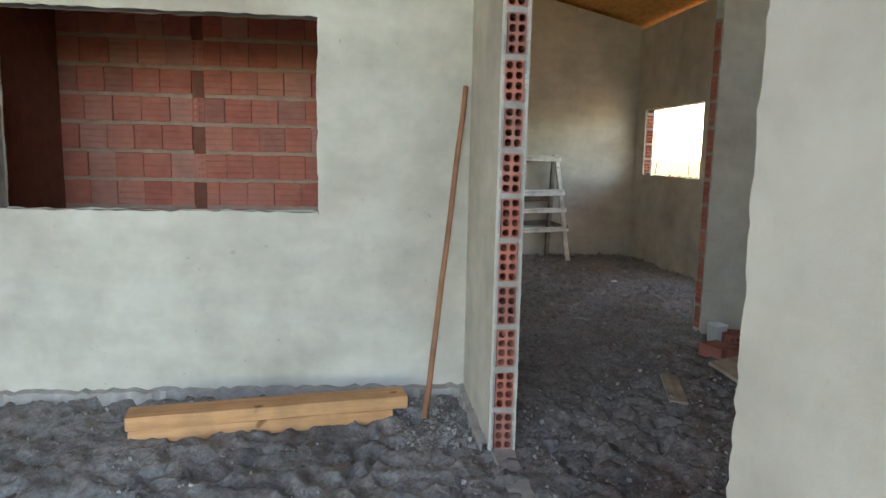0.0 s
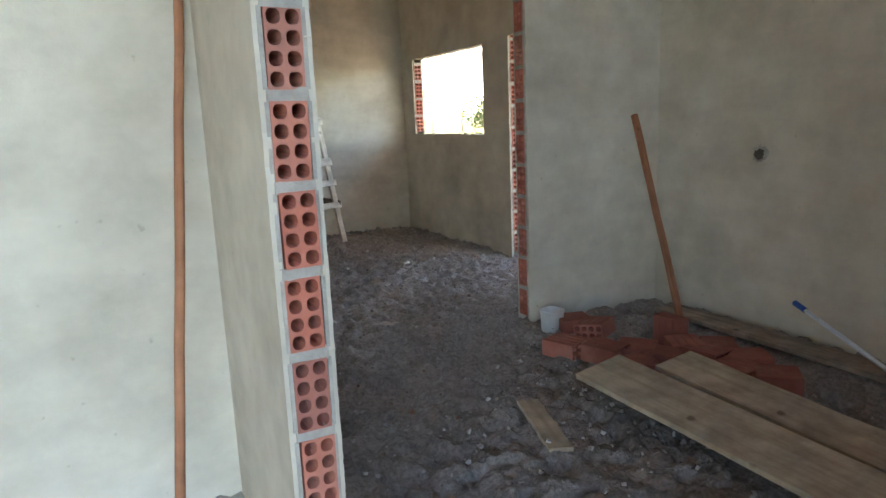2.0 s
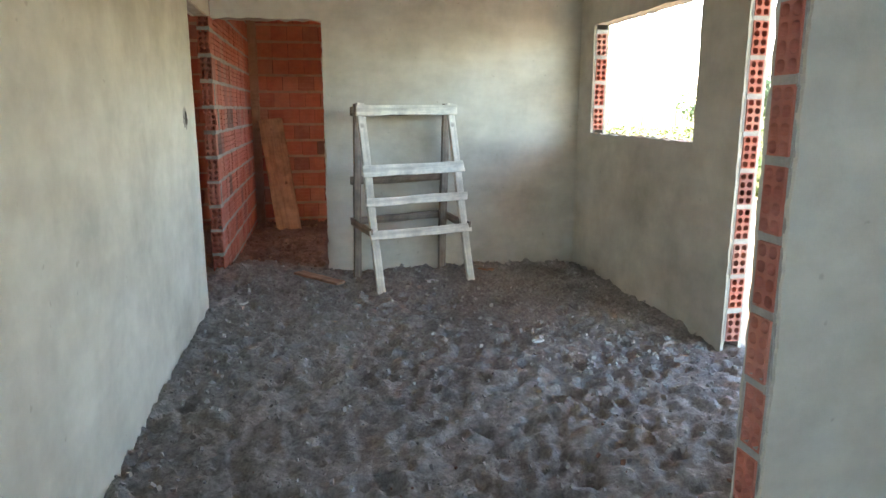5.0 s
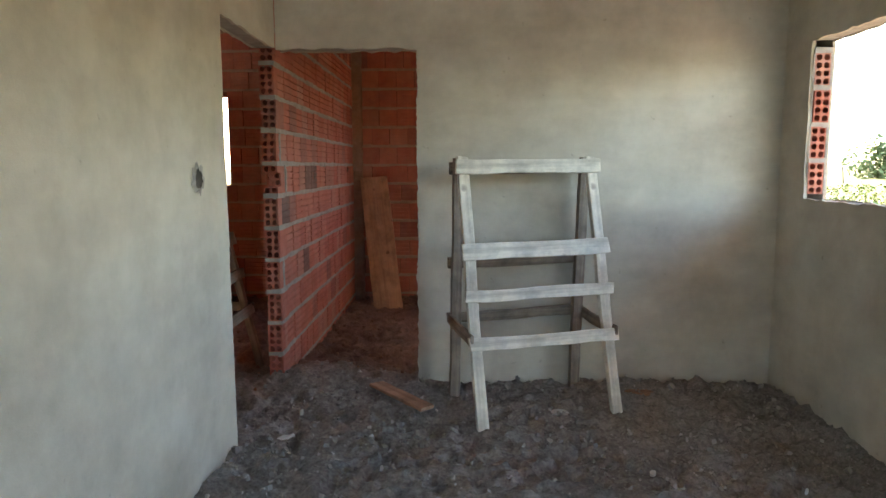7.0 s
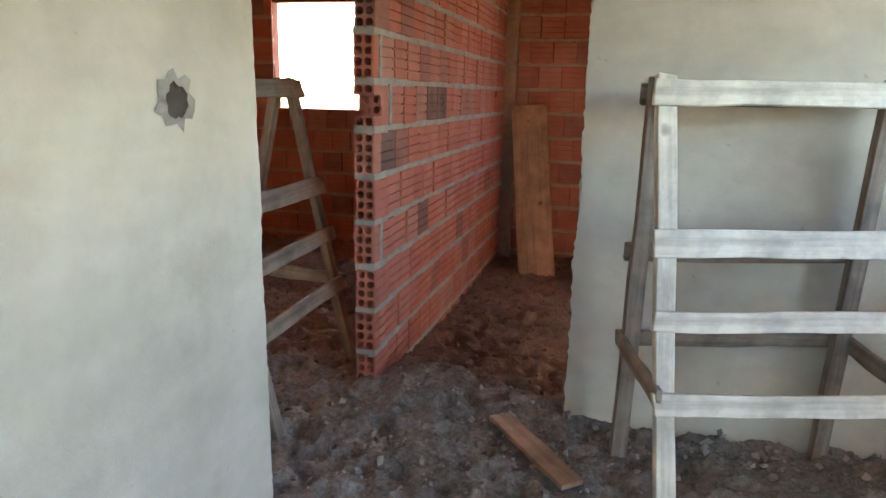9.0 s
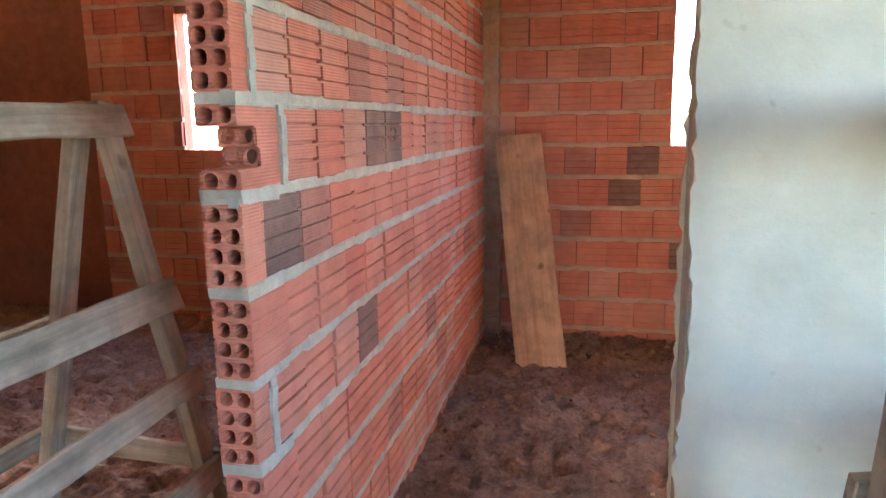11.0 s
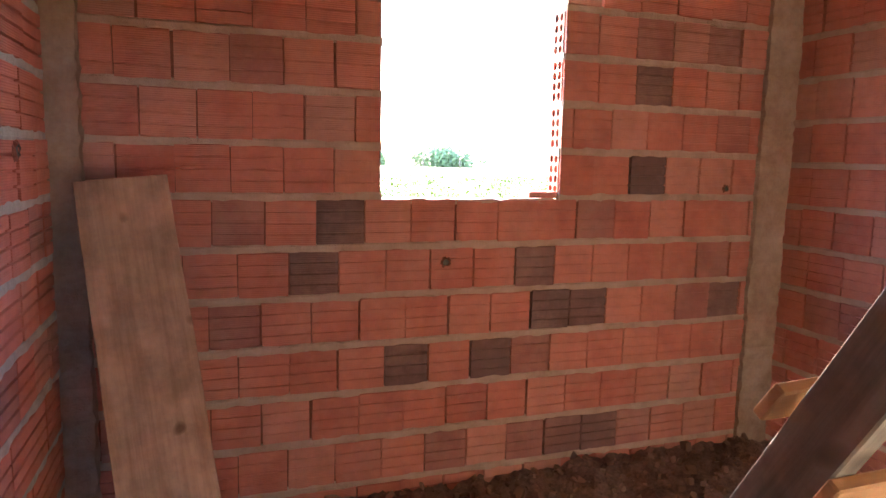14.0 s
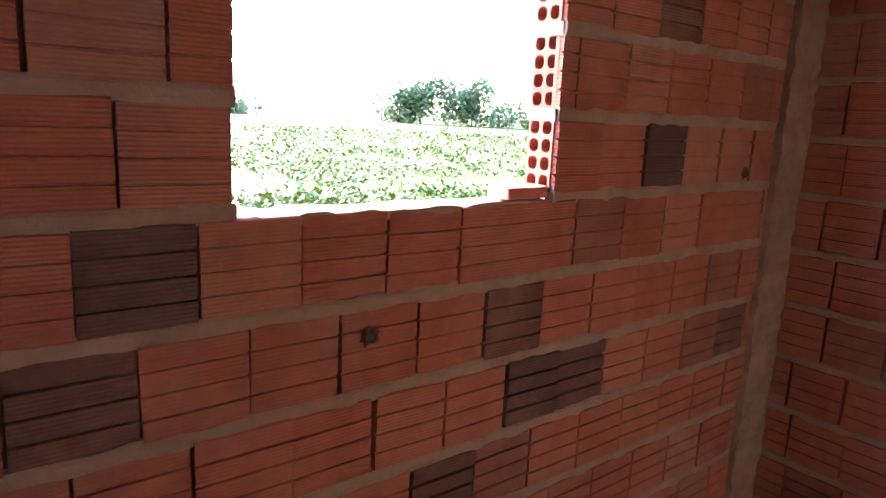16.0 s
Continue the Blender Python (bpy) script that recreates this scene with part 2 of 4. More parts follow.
def tube(r0, r1, length, segs=10, rings=8, wob=0.0, seed=1):
    rnd = random.Random(seed)
    bm = bmesh.new()
    rs = []
    for i in range(rings + 1):
        f = i / rings
        r = r0 + (r1 - r0) * f
        oy, oz = rnd.uniform(-wob, wob), rnd.uniform(-wob, wob)
        rs.append([bm.verts.new((length * f, oy + r * math.cos(2 * math.pi * k / segs), oz + r * math.sin(2 * math.pi * k / segs))) for k in range(segs)])
    for a, b in zip(rs, rs[1:]):
        for k in range(segs):
            f = bm.faces.new((a[k], b[k], b[(k + 1) % segs], a[(k + 1) % segs]))
            f.smooth = True
    bm.faces.new(rs[0])
    bm.faces.new(rs[-1][::-1])
    bmesh.ops.recalc_face_normals(bm, faces=bm.faces)
    return bm


def wall_slab(bm, axis, u0, u1, d0, d1, z0, z1, jag0=0.0, jag1=0.0, jagt=0.0, jagb=0.0, seed=1, reach=(-9, 9)):
    """A slab of wall: along x ('x') or y ('y') from u0 to u1, between depths d0 and d1. jag: how ragged an end or the top or bottom edge is."""
    rnd = random.Random(seed)
    n = max(1, int((z1 - z0) / 0.02)) if (jag0 or jag1) else 1
    nu = max(1, int((u1 - u0) / 0.05)) if (jagt or jagb) else 1
    grid = []
    w0 = w1 = 0.0
    for k in range(n + 1):
        row = []
        w0, w1 = 0.75 * w0 + rnd.uniform(-0.5, 0.5), 0.75 * w1 + rnd.uniform(-0.5, 0.5)
        e0, e1 = (w0 + rnd.uniform(-0.3, 0.3)) * jag0, (w1 + rnd.uniform(-0.3, 0.3)) * jag1
        for i in range(nu + 1):
            u = u0 + (u1 - u0) * i / nu
            u += e0 if i == 0 else e1 if i == nu else 0
            z = z0 + (z1 - z0) * k / n
            if not reach[0] <= z <= reach[1]:
                u = u0 + (u1 - u0) * i / nu
            if k == 0 and jagb:
                z += rnd.uniform(-1, 1) * jagb
            if k == n and jagt:
                z += rnd.uniform(-1, 1) * jagt
            pts = [(u, d, z) if axis == "x" else (d, u, z) for d in (d0, d1)]
            row.append([bm.verts.new(q) for q in pts])
        grid.append(row)
    fs = []
    for k in range(n):
        for i in range(nu):
            for s in (0, 1):
                q = [grid[k][i][s], grid[k][i + 1][s], grid[k + 1][i + 1][s], grid[k + 1][i][s]]
                fs.append(bm.faces.new(q))
        for i in (0, nu):
            fs.append(bm.faces.new((grid[k][i][0], grid[k][i][1], grid[k + 1][i][1], grid[k + 1][i][0])))
    for k in (0, n):
        for i in range(nu):
            fs.append(bm.faces.new((grid[k][i][0], grid[k][i][1], grid[k][i + 1][1], grid[k][i + 1][0])))
    bmesh.ops.recalc_face_normals(bm, faces=fs)


# ---------------------------------------------------------------- ground and floor
def floor_h(x, y):
    h = 0.07 * math.exp(-((x - 0.95) ** 2 / 0.10 + (y - 13.10) ** 2 / 0.12))
    if y > 13.25:
        h -= 0.07 * min(1, (y - 13.25) / 1.2)
    v = Vector((x, y, 0))
    h += 0.028 * noise.fractal(v * 1.3, 1.0, 2.0, 3)
    warp = Vector((noise.noise(v * 4.0), noise.noise(v * 4.0 + Vector((5, 1, 8))), 0)) * 0.09
    d = noise.voronoi((v + warp) * 8.5)[0][0]
    h -= 0.07 * max(0.0, 1 - (d / 0.42) ** 2) * (0.5 + 0.9 * max(0.0, noise.noise(v * 2.1) + 0.35))
    h += 0.030 * noise.noise(v * 9.0) + 0.027 * noise.noise(v * 17.0 + Vector((3, 7, 1))) + 0.016 * noise.noise(v * 34.0)
    return h


def build_floor():
    x0, x1, y0, y1, s = -4.6, 4.28, 1.0, 16.46, 0.024
    nx, ny = int((x1 - x0) / s), int((y1 - y0) / s)
    vs, fs = [], []
    for j in range(ny + 1):
        y = y0 + (y1 - y0) * j / ny
        for i in range(nx + 1):
            x = x0 + (x1 - x0) * i / nx
            vs.append((x, y, floor_h(x, y)))
    for j in range(ny):
        for i in range(nx):
            a = j * (nx + 1) + i
            fs.append((a, a + 1, a + nx + 2, a + nx + 1))
    me = bpy.data.meshes.new("floor")
    me.from_pydata(vs, [], fs)
    me.materials.append(SOIL)
    me.polygons.foreach_set("use_smooth", [True] * len(fs))
    tagged(new("floor", me), "trampled grey sandy soil floor with footprints and lumps", "floor", kind="structure")


build_floor()


def build_ground():
    bm = bmesh.new()
    n = 60
    rows = []
    for j in range(n + 1):
        row = []
        for i in range(n + 1):
            u, v = i / n * 2 - 1, j / n * 2 - 1
            x, y = math.copysign(abs(u) ** 2.2, u) * 1500, math.copysign(abs(v) ** 2.2, v) * 1500 + 8
            z = -0.16 + 0.05 * noise.noise(Vector((x * 0.2, y * 0.2, 0))) if max(abs(x), abs(y - 8)) > 12 else -0.2
            row.append(bm.verts.new((x, y, z)))
        rows.append(row)
    for j in range(n):
        for i in range(n):
            bm.faces.new((rows[j][i], rows[j][i + 1], rows[j + 1][i + 1], rows[j + 1][i]))
    tagged(part("ground", bm, FIELD), "open sunlit field of dry grass and weeds", "ground", kind="structure")


build_ground()

# ---------------------------------------------------------------- walls
TOP = 2.78
PITCH = 0.2165
HIGH = 3.25        # the unplastered rooms' walls go up to the rafters


def plastered(name, axis, spans, d0, d1, label, jags=0.006):
    """Brick core with a plaster coat on both faces. spans: (u0, u1, z0, z1, start, end, top, bottom), an edge being 0 clean, 1 ragged, 2 ragged with bare brick ends."""
    bm = bmesh.new()
    for u0, u1, z0, z1, r0, r1, *_ in spans:
        wall_slab(bm, axis, u0 + (0.185 if r0 == 2 else 0.004), u1 - (0.185 if r1 == 2 else 0.004), d0 + 0.02, d1 - 0.02, z0 + (0.004 if z0 > 0 else 0), z1 - 0.004)
    w = tagged(part(name, bm, MORTAR_GREY), label, "wall", kind="structure")
    for k, (a, b) in enumerate(((d0, d0 + 0.019), (d1 - 0.019, d1))):
        bm = bmesh.new()
        for i, (u0, u1, z0, z1, *r) in enumerate(spans):
            r0, r1, rt, rb = [min(1, q) * jags for q in r[:4]]
            wall_slab(bm, axis, u0, u1, a, b, z0, z1, r0, r1, rt, rb, hash_seed(name, k, i), r[4] if len(r) > 4 else (-9, 9))
        part("plaster", bm, PLASTER, w)
    return w


def hash_seed(name, *k):
    return sum(ord(c) * (i + 3) for i, c in enumerate(name)) + sum((j + 1) * 131 * v for j, v in enumerate(k))


Z0 = -0.25
wall_left = plastered("wall_left", "y", [(6.263, 11.99, Z0, 3.9, 2, 1, 0, 0, (-1, 2.23)), (11.99, 13.012, 2.23, 3.9, 0, 0, 0, 1)], 0.655, 0.793,
                      "long cement-plastered partition wall with bare brick ends")
wall_window = plastered("wall_window", "x", [(-4.6, -2.07, Z0, HIGH, 0, 1, 0, 0, (1.13, 2.27)), (-2.07, -0.259, Z0, 1.13, 0, 0, 1, 0), (-2.07, -0.259, 2.27, HIGH, 0, 0, 0, 1),
                                             (-0.259, 0.655, Z0, HIGH, 1, 0, 0, 0, (1.13, 2.27))], 7.165, 7.305,
                        "cement-plastered porch wall with an unglazed window opening")
wall_far = plastered("wall_far", "x", [(0.793, 1.713, 2.23, TOP, 0, 0, 0, 1), (1.713, 4.10, Z0, TOP, 1, 0, 0, 0, (-1, 2.23))], 13.033, 13.173,
                     "cement-plastered end wall with a rough door opening", 0.010)
wall_pier = plastered("wall_pier", "x", [(2.908, 4.10, Z0, 3.3, 2, 0, 0, 0)], 8.44, 8.58, "short cement-plastered cross wall with a bare brick end")
wall_right = plastered("wall_right", "y", [(1.8, 9.30, Z0, 3.25, 0, 1, 0, 0, (-1, 2.23)), (9.30, 10.475, 2.23, 3.4, 0, 0, 0, 1), (10.475, 10.98, Z0, 3.4, 2, 1, 0, 0, (-1, 2.2)), (10.98, 12.717, Z0, 1.26, 0, 0, 1, 0),
                                           (10.98, 12.717, 2.2, 3.4, 0, 0, 0, 1), (12.717, 13.173, Z0, 3.4, 2, 0, 0, 0, (1.26, 2.2))], 4.10, 4.24,
                       "cement-plastered outer wall with a door gap and a large window opening")
wall_entry = plastered("wall_entry", "y", [(1.8, 4.10, Z0, 3.9, 0, 1, 0, 0)], 0.655, 0.793, "cream-plastered entrance wall with a ragged edge", 0.009)
# Behind the walk and unseen; added to close the hall and darken the nook.
wall_south = plastered("wall_south", "x", [(0.655, 4.24, Z0, 3.3, 0, 0, 0, 0)], 1.66, 1.80, "unseen plastered wall added to keep light out of the hall")


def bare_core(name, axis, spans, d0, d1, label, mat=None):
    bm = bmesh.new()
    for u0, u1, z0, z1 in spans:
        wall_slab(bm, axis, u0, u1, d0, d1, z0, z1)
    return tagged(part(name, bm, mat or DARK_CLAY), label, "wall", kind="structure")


WB = (2.022, 2.884, 1.26, 2.28)
WA = (-1.60, -0.68, 1.26, 2.28)
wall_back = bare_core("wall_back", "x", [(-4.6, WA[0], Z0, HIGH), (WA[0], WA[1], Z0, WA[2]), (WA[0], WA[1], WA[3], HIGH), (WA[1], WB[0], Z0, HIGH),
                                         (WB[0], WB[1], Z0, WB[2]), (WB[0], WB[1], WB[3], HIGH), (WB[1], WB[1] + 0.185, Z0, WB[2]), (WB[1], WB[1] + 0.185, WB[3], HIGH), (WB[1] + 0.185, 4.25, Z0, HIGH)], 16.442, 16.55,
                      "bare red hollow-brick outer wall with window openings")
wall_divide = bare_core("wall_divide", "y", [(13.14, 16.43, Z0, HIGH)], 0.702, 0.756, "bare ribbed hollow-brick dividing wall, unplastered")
wall_side = bare_core("wall_side", "y", [(13.173, 16.55, Z0, HIGH)], 4.272, 4.38, "bare dark red hollow-brick side wall")
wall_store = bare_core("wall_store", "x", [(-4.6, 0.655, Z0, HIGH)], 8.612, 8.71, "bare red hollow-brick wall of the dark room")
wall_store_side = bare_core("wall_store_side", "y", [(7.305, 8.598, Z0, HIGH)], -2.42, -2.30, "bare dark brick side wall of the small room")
# Out of view; added to cut the light entering from the west.
wall_west = plastered("wall_west", "y", [(1.8, 16.55, Z0, TOP, 0, 0, 0, 0)], -4.74, -4.60, "unseen plastered outer wall added to block light from the west")

def gable(name, y0, y1, label, mat, out):
    bm = bmesh.new()
    a, b = [bm.verts.new((x, y0, z)) for x, z in out], [bm.verts.new((x, y1, z)) for x, z in out]
    bm.faces.new(a[::-1])
    bm.faces.new(b)
    for k in range(5):
        bm.faces.new((a[k], a[(k + 1) % 5], b[(k + 1) % 5], b[k]))
    bmesh.ops.recalc_face_normals(bm, faces=bm.faces)
    tagged(part(name, bm, mat), label, "wall", kind="structure")


# Never in view; added to stop sky and sun entering under the roof end.
gable("wall_gable", 16.442, 16.55, "unseen brick gable added to block light at the roof end", DARK_CLAY,
      [(-4.74, HIGH + 0.004), (4.38, HIGH + 0.004), (4.38, 3.38), (-0.3, 4.47), (-4.74, 3.39)])
gable("wall_gable_inner", 13.033, 13.173, "plastered gable over the end wall", PLASTER,
      [(0.79, TOP + 0.002), (4.09, TOP + 0.002), (4.09, 3.44), (2.4, 3.84), (0.79, 4.2)])

# roof, unseen, added to shade and warmly tint: clay tiles on two slopes, open at the eaves
def build_roof():
    bm = bmesh.new()
    ridge_x, ridge_z = -0.3, 4.5
    for xa, za in ((-6.2, 3.02), (6.0, 3.02)):
        step = 0.22
        n = int((17.4 - 1.7) / step)
        for k in range(n):
            y = 1.7 + k * step
            a = [(xa, y, za), (ridge_x, y, ridge_z), (ridge_x, y + step / 2, ridge_z + 0.06), (xa, y + step / 2, za + 0.06)]
            b = [a[3], a[2], (ridge_x, y + step, ridge_z), (xa, y + step, za)]
            for q in (a, b):
                bm.faces.new([bm.verts.new(p) for p in q])
    bmesh.ops.remove_doubles(bm, verts=bm.verts, dist=0.001)
    bmesh.ops.solidify(bm, geom=bm.faces[:], thickness=0.02)
    tagged(part("ceiling", bm, ROOF_CLAY), "underside of an unseen corrugated clay tile roof bouncing warm light", "roof", kind="structure")


build_roof()


# ---------------------------------------------------------------- bricks
def brick_mesh(score=0.012, mat=None):
    """Ribbed face of a hollow brick: local x along, face towards -y, three deep scores."""
    L, H, D = 0.215, 0.19, 0.028
    prof = [(0.004, 0.0), (0.0, 0.005)]
    for g in (0.048, 0.095, 0.142):
        prof += [(0.0, g - score / 2), (score, g - score / 3), (score, g + score / 4), (0.0, g + score / 2)]
    prof += [(0.0, H - 0.005), (0.004, H), (D, H), (D, 0.0)]
    bm = bmesh.new()
    a = [bm.verts.new((0.0, y, z)) for y, z in prof]
    b = [bm.verts.new((L, y, z)) for y, z in prof]
    n = len(prof)
    for k in range(n):
        bm.faces.new((a[k], a[(k + 1) % n], b[(k + 1) % n], b[k]))
    bm.faces.new(a[::-1])
    bm.faces.new(b)
    bmesh.ops.recalc_face_normals(bm, faces=bm.faces)
    return mesh_of("brick", bm, mat or CLAY)


def end_mesh(depth=0.18, mat=None, bands=False, bite=(0, 0, 0, 0)):
    """End of a hollow brick, face towards -y: eight rounded cells in two columns. bite: how far each row of cells is broken away."""
    W, H = 0.09, 0.19
    cw, ch = W / 2, H / 4
    bm = bmesh.new()
    n = 12
    for cx in (cw / 2, cw * 1.5):
        for r in range(4):
            cz = ch * (r + 0.5)
            rim, hole, deep = [], [], []
            for k in range(n):
                t = 2 * math.pi * (k + 0.5) / n
                c, s = math.cos(t), math.sin(t)
                m = max(abs(c), abs(s))
                rim.append(bm.verts.new((cx + c / m * cw / 2, bite[r] * (1 + 0.15 * s), cz + s / m * ch / 2)))
                hole.append(bm.verts.new((cx + math.copysign(abs(c) ** 0.8, c) * 0.0172, bite[r] * (1 + 0.1 * s), cz + math.copysign(abs(s) ** 0.8, s) * 0.0182)))
                deep.append(bm.verts.new((cx + c * 0.016, depth - 0.008, cz + s * 0.017)))
            for k in range(n):
                j = (k + 1) % n
                bm.faces.new((rim[k], rim[j], hole[j], hole[k]))
                bm.faces.new((hole[k], hole[j], deep[j], deep[k]))
            bm.faces.new(deep)
    for r in range(4):
        y0, z0, z1 = bite[r], ch * r, ch * (r + 1)
        box = [bm.verts.new((x, y, z)) for y in (y0, depth) for x, z in ((0, z0), (W, z0), (W, z1), (0, z1))]
        for q in ((0, 1, 5, 4), (1, 2, 6, 5), (2, 3, 7, 6), (3, 0, 4, 7), (4, 5, 6, 7)):
            bm.faces.new([box[i] for i in q])
    if bands:
        for x0, x1 in ((-0.004, 0.0005), (0.0895, 0.094)):
            for r, g in enumerate((0.003, 0.05, 0.097, 0.144)):
                add_box(bm, (x0, 0.001 + bite[r], g), (x1, depth, g + 0.041))
    bmesh.ops.recalc_face_normals(bm, faces=bm.faces)
    return mesh_of("brick_end", bm, mat or CLAY_END)


BRICK = brick_mesh(0.0075)
BRICK_SCORED = brick_mesh(0.011)
BURNT = brick_mesh(0.010, BURNT_CLAY)
BRICK_END = end_mesh()
BRICK_END_RIBBED = end_mesh(0.18, CLAY, True)
BRICK_END_BROKEN = end_mesh(0.18, CLAY, True, (0.0, 0.085, 0.075, 0.0))


def ribbon(bm, base, f0, f1, zc, half, rnd, proud=0.006):
    """A bed of mortar along a face: uneven edges, squeezed out here and there."""
    n = max(2, int((f1 - f0) / 0.045))
    rows = []
    for i in range(n + 1):
        u = f0 + (f1 - f0) * i / n
        zu, zl = half + rnd.uniform(-0.003, 0.004), half + rnd.uniform(-0.003, 0.004)
        y = rnd.uniform(-0.005, 0.004)
        rows.append([bm.verts.new(base @ Vector(p)) for p in ((u, 0.03, zc + zu), (u, y + 0.004, zc + zu), (u, y, zc + zu * 0.5), (u, y + 0.001, zc - zl * 0.5), (u, y + 0.005, zc - zl), (u, 0.03, zc - zl))])
    fs = []
    for p, q in zip(rows, rows[1:]):
        for k in range(5):
            fs.append(bm.faces.new((p[k], p[k + 1], q[k + 1], q[k])))
    fs.append(bm.faces.new(rows[0]))
    fs.append(bm.faces.new(rows[-1][::-1]))
    bmesh.ops.recalc_face_normals(bm, faces=fs)


def lay_face(wall, origin, rz, length, z_top, z_lo, z_hi, holes=(), seed=1, step=0.2077, beds=None, mesh=None, rows=None, dark=()):
    """Courses of bricks on a wall's face, from origin along the face; holes: (u0, u1, z0, z1)."""
    rnd = random.Random(seed)
    base = pose(*origin, 0, 0, rz)
    k0 = math.ceil((z_lo - z_top) / PITCH)
    k1 = math.floor((z_hi - z_top) / PITCH)
    bed = bmesh.new()
    for k in range(k0, k1 + 1):
        top = z_top + k * PITCH
        z = top - 0.19
        def cut(lo, hi, slack):
            free = [(0.0, length)]
            for h0, h1, a, b in holes:
                if lo < b - slack and hi > a + slack:
                    free = [q for f0, f1 in free for q in ((f0, min(f1, h0)), (max(f0, h1), f1)) if q[1] - q[0] > 0.02]
            return free
        for f0, f1 in cut(top, top + 0.026, 0.001):
            ribbon(bed, base, f0, f1, top + 0.013, 0.0185, rnd)
        for f0, f1 in cut(z, top, 0.03):
            u = f0
            first = rnd.uniform(0.08, step)
            if rows and k in rows:
                first = (rows[k] - f0) % step or step
            while u < f1 - 0.02:
                w = min(first, f1 - u)
                first = step + (0.0 if rows else rnd.uniform(-0.008, 0.008))
                if f1 - u - w < 0.04:
                    w = f1 - u
                gap = rnd.choice((0.004, 0.006, 0.008, 0.011))
                burnt = any(q == k and u <= c < u + w for q, c in dark)
                ob = new("brick", BURNT if burnt else mesh or BRICK)
                ob.parent = wall
                ob.matrix_basis = base @ pose(u, rnd.uniform(-0.004, 0.004), z + rnd.uniform(-0.004, 0.004), rnd.uniform(-0.6, 0.6), rnd.uniform(-0.8, 0.8), rnd.uniform(-0.9, 0.9)) @ Matrix.Diagonal(((w - gap) / 0.215, 1, 1, 1))
                u += w
    part("mortar_bed", bed, beds or MORTAR, wall)


def lay_ends(wall, at, rz, z_top, z_lo, z_hi, every=1, seed=1, joints=True, mesh=None, lengths=None, broken=None):
    """A column of brick ends on a wall's end face; at: the face's lower left corner."""
    rnd = random.Random(seed)
    k0, k1 = math.ceil((z_lo - z_top) / PITCH), math.floor((z_hi - z_top) / PITCH)
    base = pose(at[0], at[1], 0, 0, 0, rz)
    bm = bmesh.new()
    for k in range(k0, k1 + 1):
        if joints:
            z = z_top + k * PITCH
            vs = add_box(bm, (-0.006, 0.003, z - 0.003), (0.096, 0.18, z + 0.0295))
            for v in vs:
                v.co += Vector((0, rnd.uniform(-0.006, 0.003), rnd.uniform(-0.005, 0.005)))
            if mesh is None:
                for x0, x1 in ((-0.012, -0.0015), (0.0915, 0.102)):
                    vs += add_box(bm, (x0, 0.004, z - 0.19), (x1, 0.18, z - 0.002))
            bmesh.ops.transform(bm, matrix=base, verts=vs)
        if (k - k0) % every:
            continue
        ob = new("brick_end", BRICK_END_BROKEN if k == broken else mesh or BRICK_END)
        ob.parent = wall
        ob.matrix_basis = base @ pose(rnd.uniform(-0.004, 0.004), rnd.uniform(-0.004, 0.003), z_top + k * PITCH - 0.19, 0, rnd.uniform(-1, 1), rnd.uniform(-1.5, 1.5)) @ Matrix.Diagonal((1, (lengths or {}).get(k, 0.18) / 0.18, 1, 1))
    if joints:
        part("mortar_joint", bm, MORTAR_GREY, wall)
    else:
        bm.free()


# how far each course's end brick reaches into the dividing wall
END_LENGTHS = {k: v - 13.02 for k, v in {0: 13.117, 1: 13.232, 2: 13.095, 3: 13.22, 4: 13.11, -1: 13.207, -2: 13.10, -3: 13.215, -4: 13.10, -5: 13.21, -6: 13.1, 5: 13.21, 6: 13.11, 7: 13.21, 8: 13.11}.items()}
lay_ends(wall_left, (0.679, 6.256), 0, 1.723, 0.1, 2.7, seed=2)
lay_ends(wall_pier, (2.901, 8.555), -90, 1.75, 0.1, 2.7, seed=3)
lay_ends(wall_right, (4.125, 10.468), 0, 1.75, 0.1, 2.7, seed=4)
lay_ends(wall_right, (4.125, 12.710), 0, 2.13, 1.45, 2.2, seed=5)
lay_ends(wall_divide, (0.687, 13.020), 0, 1.26, -0.1, 3.2, seed=6, mesh=BRICK_END_RIBBED, lengths=END_LENGTHS, broken=1)
lay_ends(wall_back, (2.877, 16.525), -90, 1.26 + PITCH, 1.3, 2.28, every=2, seed=7, mesh=BRICK_END)
lay_ends(wall_back, (2.880, 16.525), -90, 1.26 + 2 * PITCH, 1.5, 2.28, every=2, seed=8, joints=False)

BACK_ROWS = {0: 1.745, -1: 2.672, -2: 2.764, -3: 2.461, -4: 2.138, -5: 2.244, 1: 1.614, 2: 1.494, 3: 1.62}
BACK_DARK = ((0, 1.745), (-1, 2.672), (-1, 1.634), (-2, 2.764), (-2, 2.971), (-2, 3.80), (-3, 2.044), (-3, 2.461), (1, 3.28), (3, 3.28), (-5, 2.867), (-5, 3.075))
lay_face(wall_back, (0.780, 16.42, 0), 0, 3.47, 1.26, -0.1, 3.2, [(WB[0] - 0.78, WB[1] - 0.78, WB[2], WB[3])], seed=11,
         rows={k: v - 0.78 for k, v in BACK_ROWS.items()}, dark=[(k, v - 0.78 + 0.1) for k, v in BACK_DARK])
DIVIDE_ROWS = {0: 13.325, 1: 13.247, 2: 13.309, -1: 13.207, -2: 13.517}
DIVIDE_DARK = ((0, 13.117), (1, 13.870), (1, 14.078), (-2, 13.725))
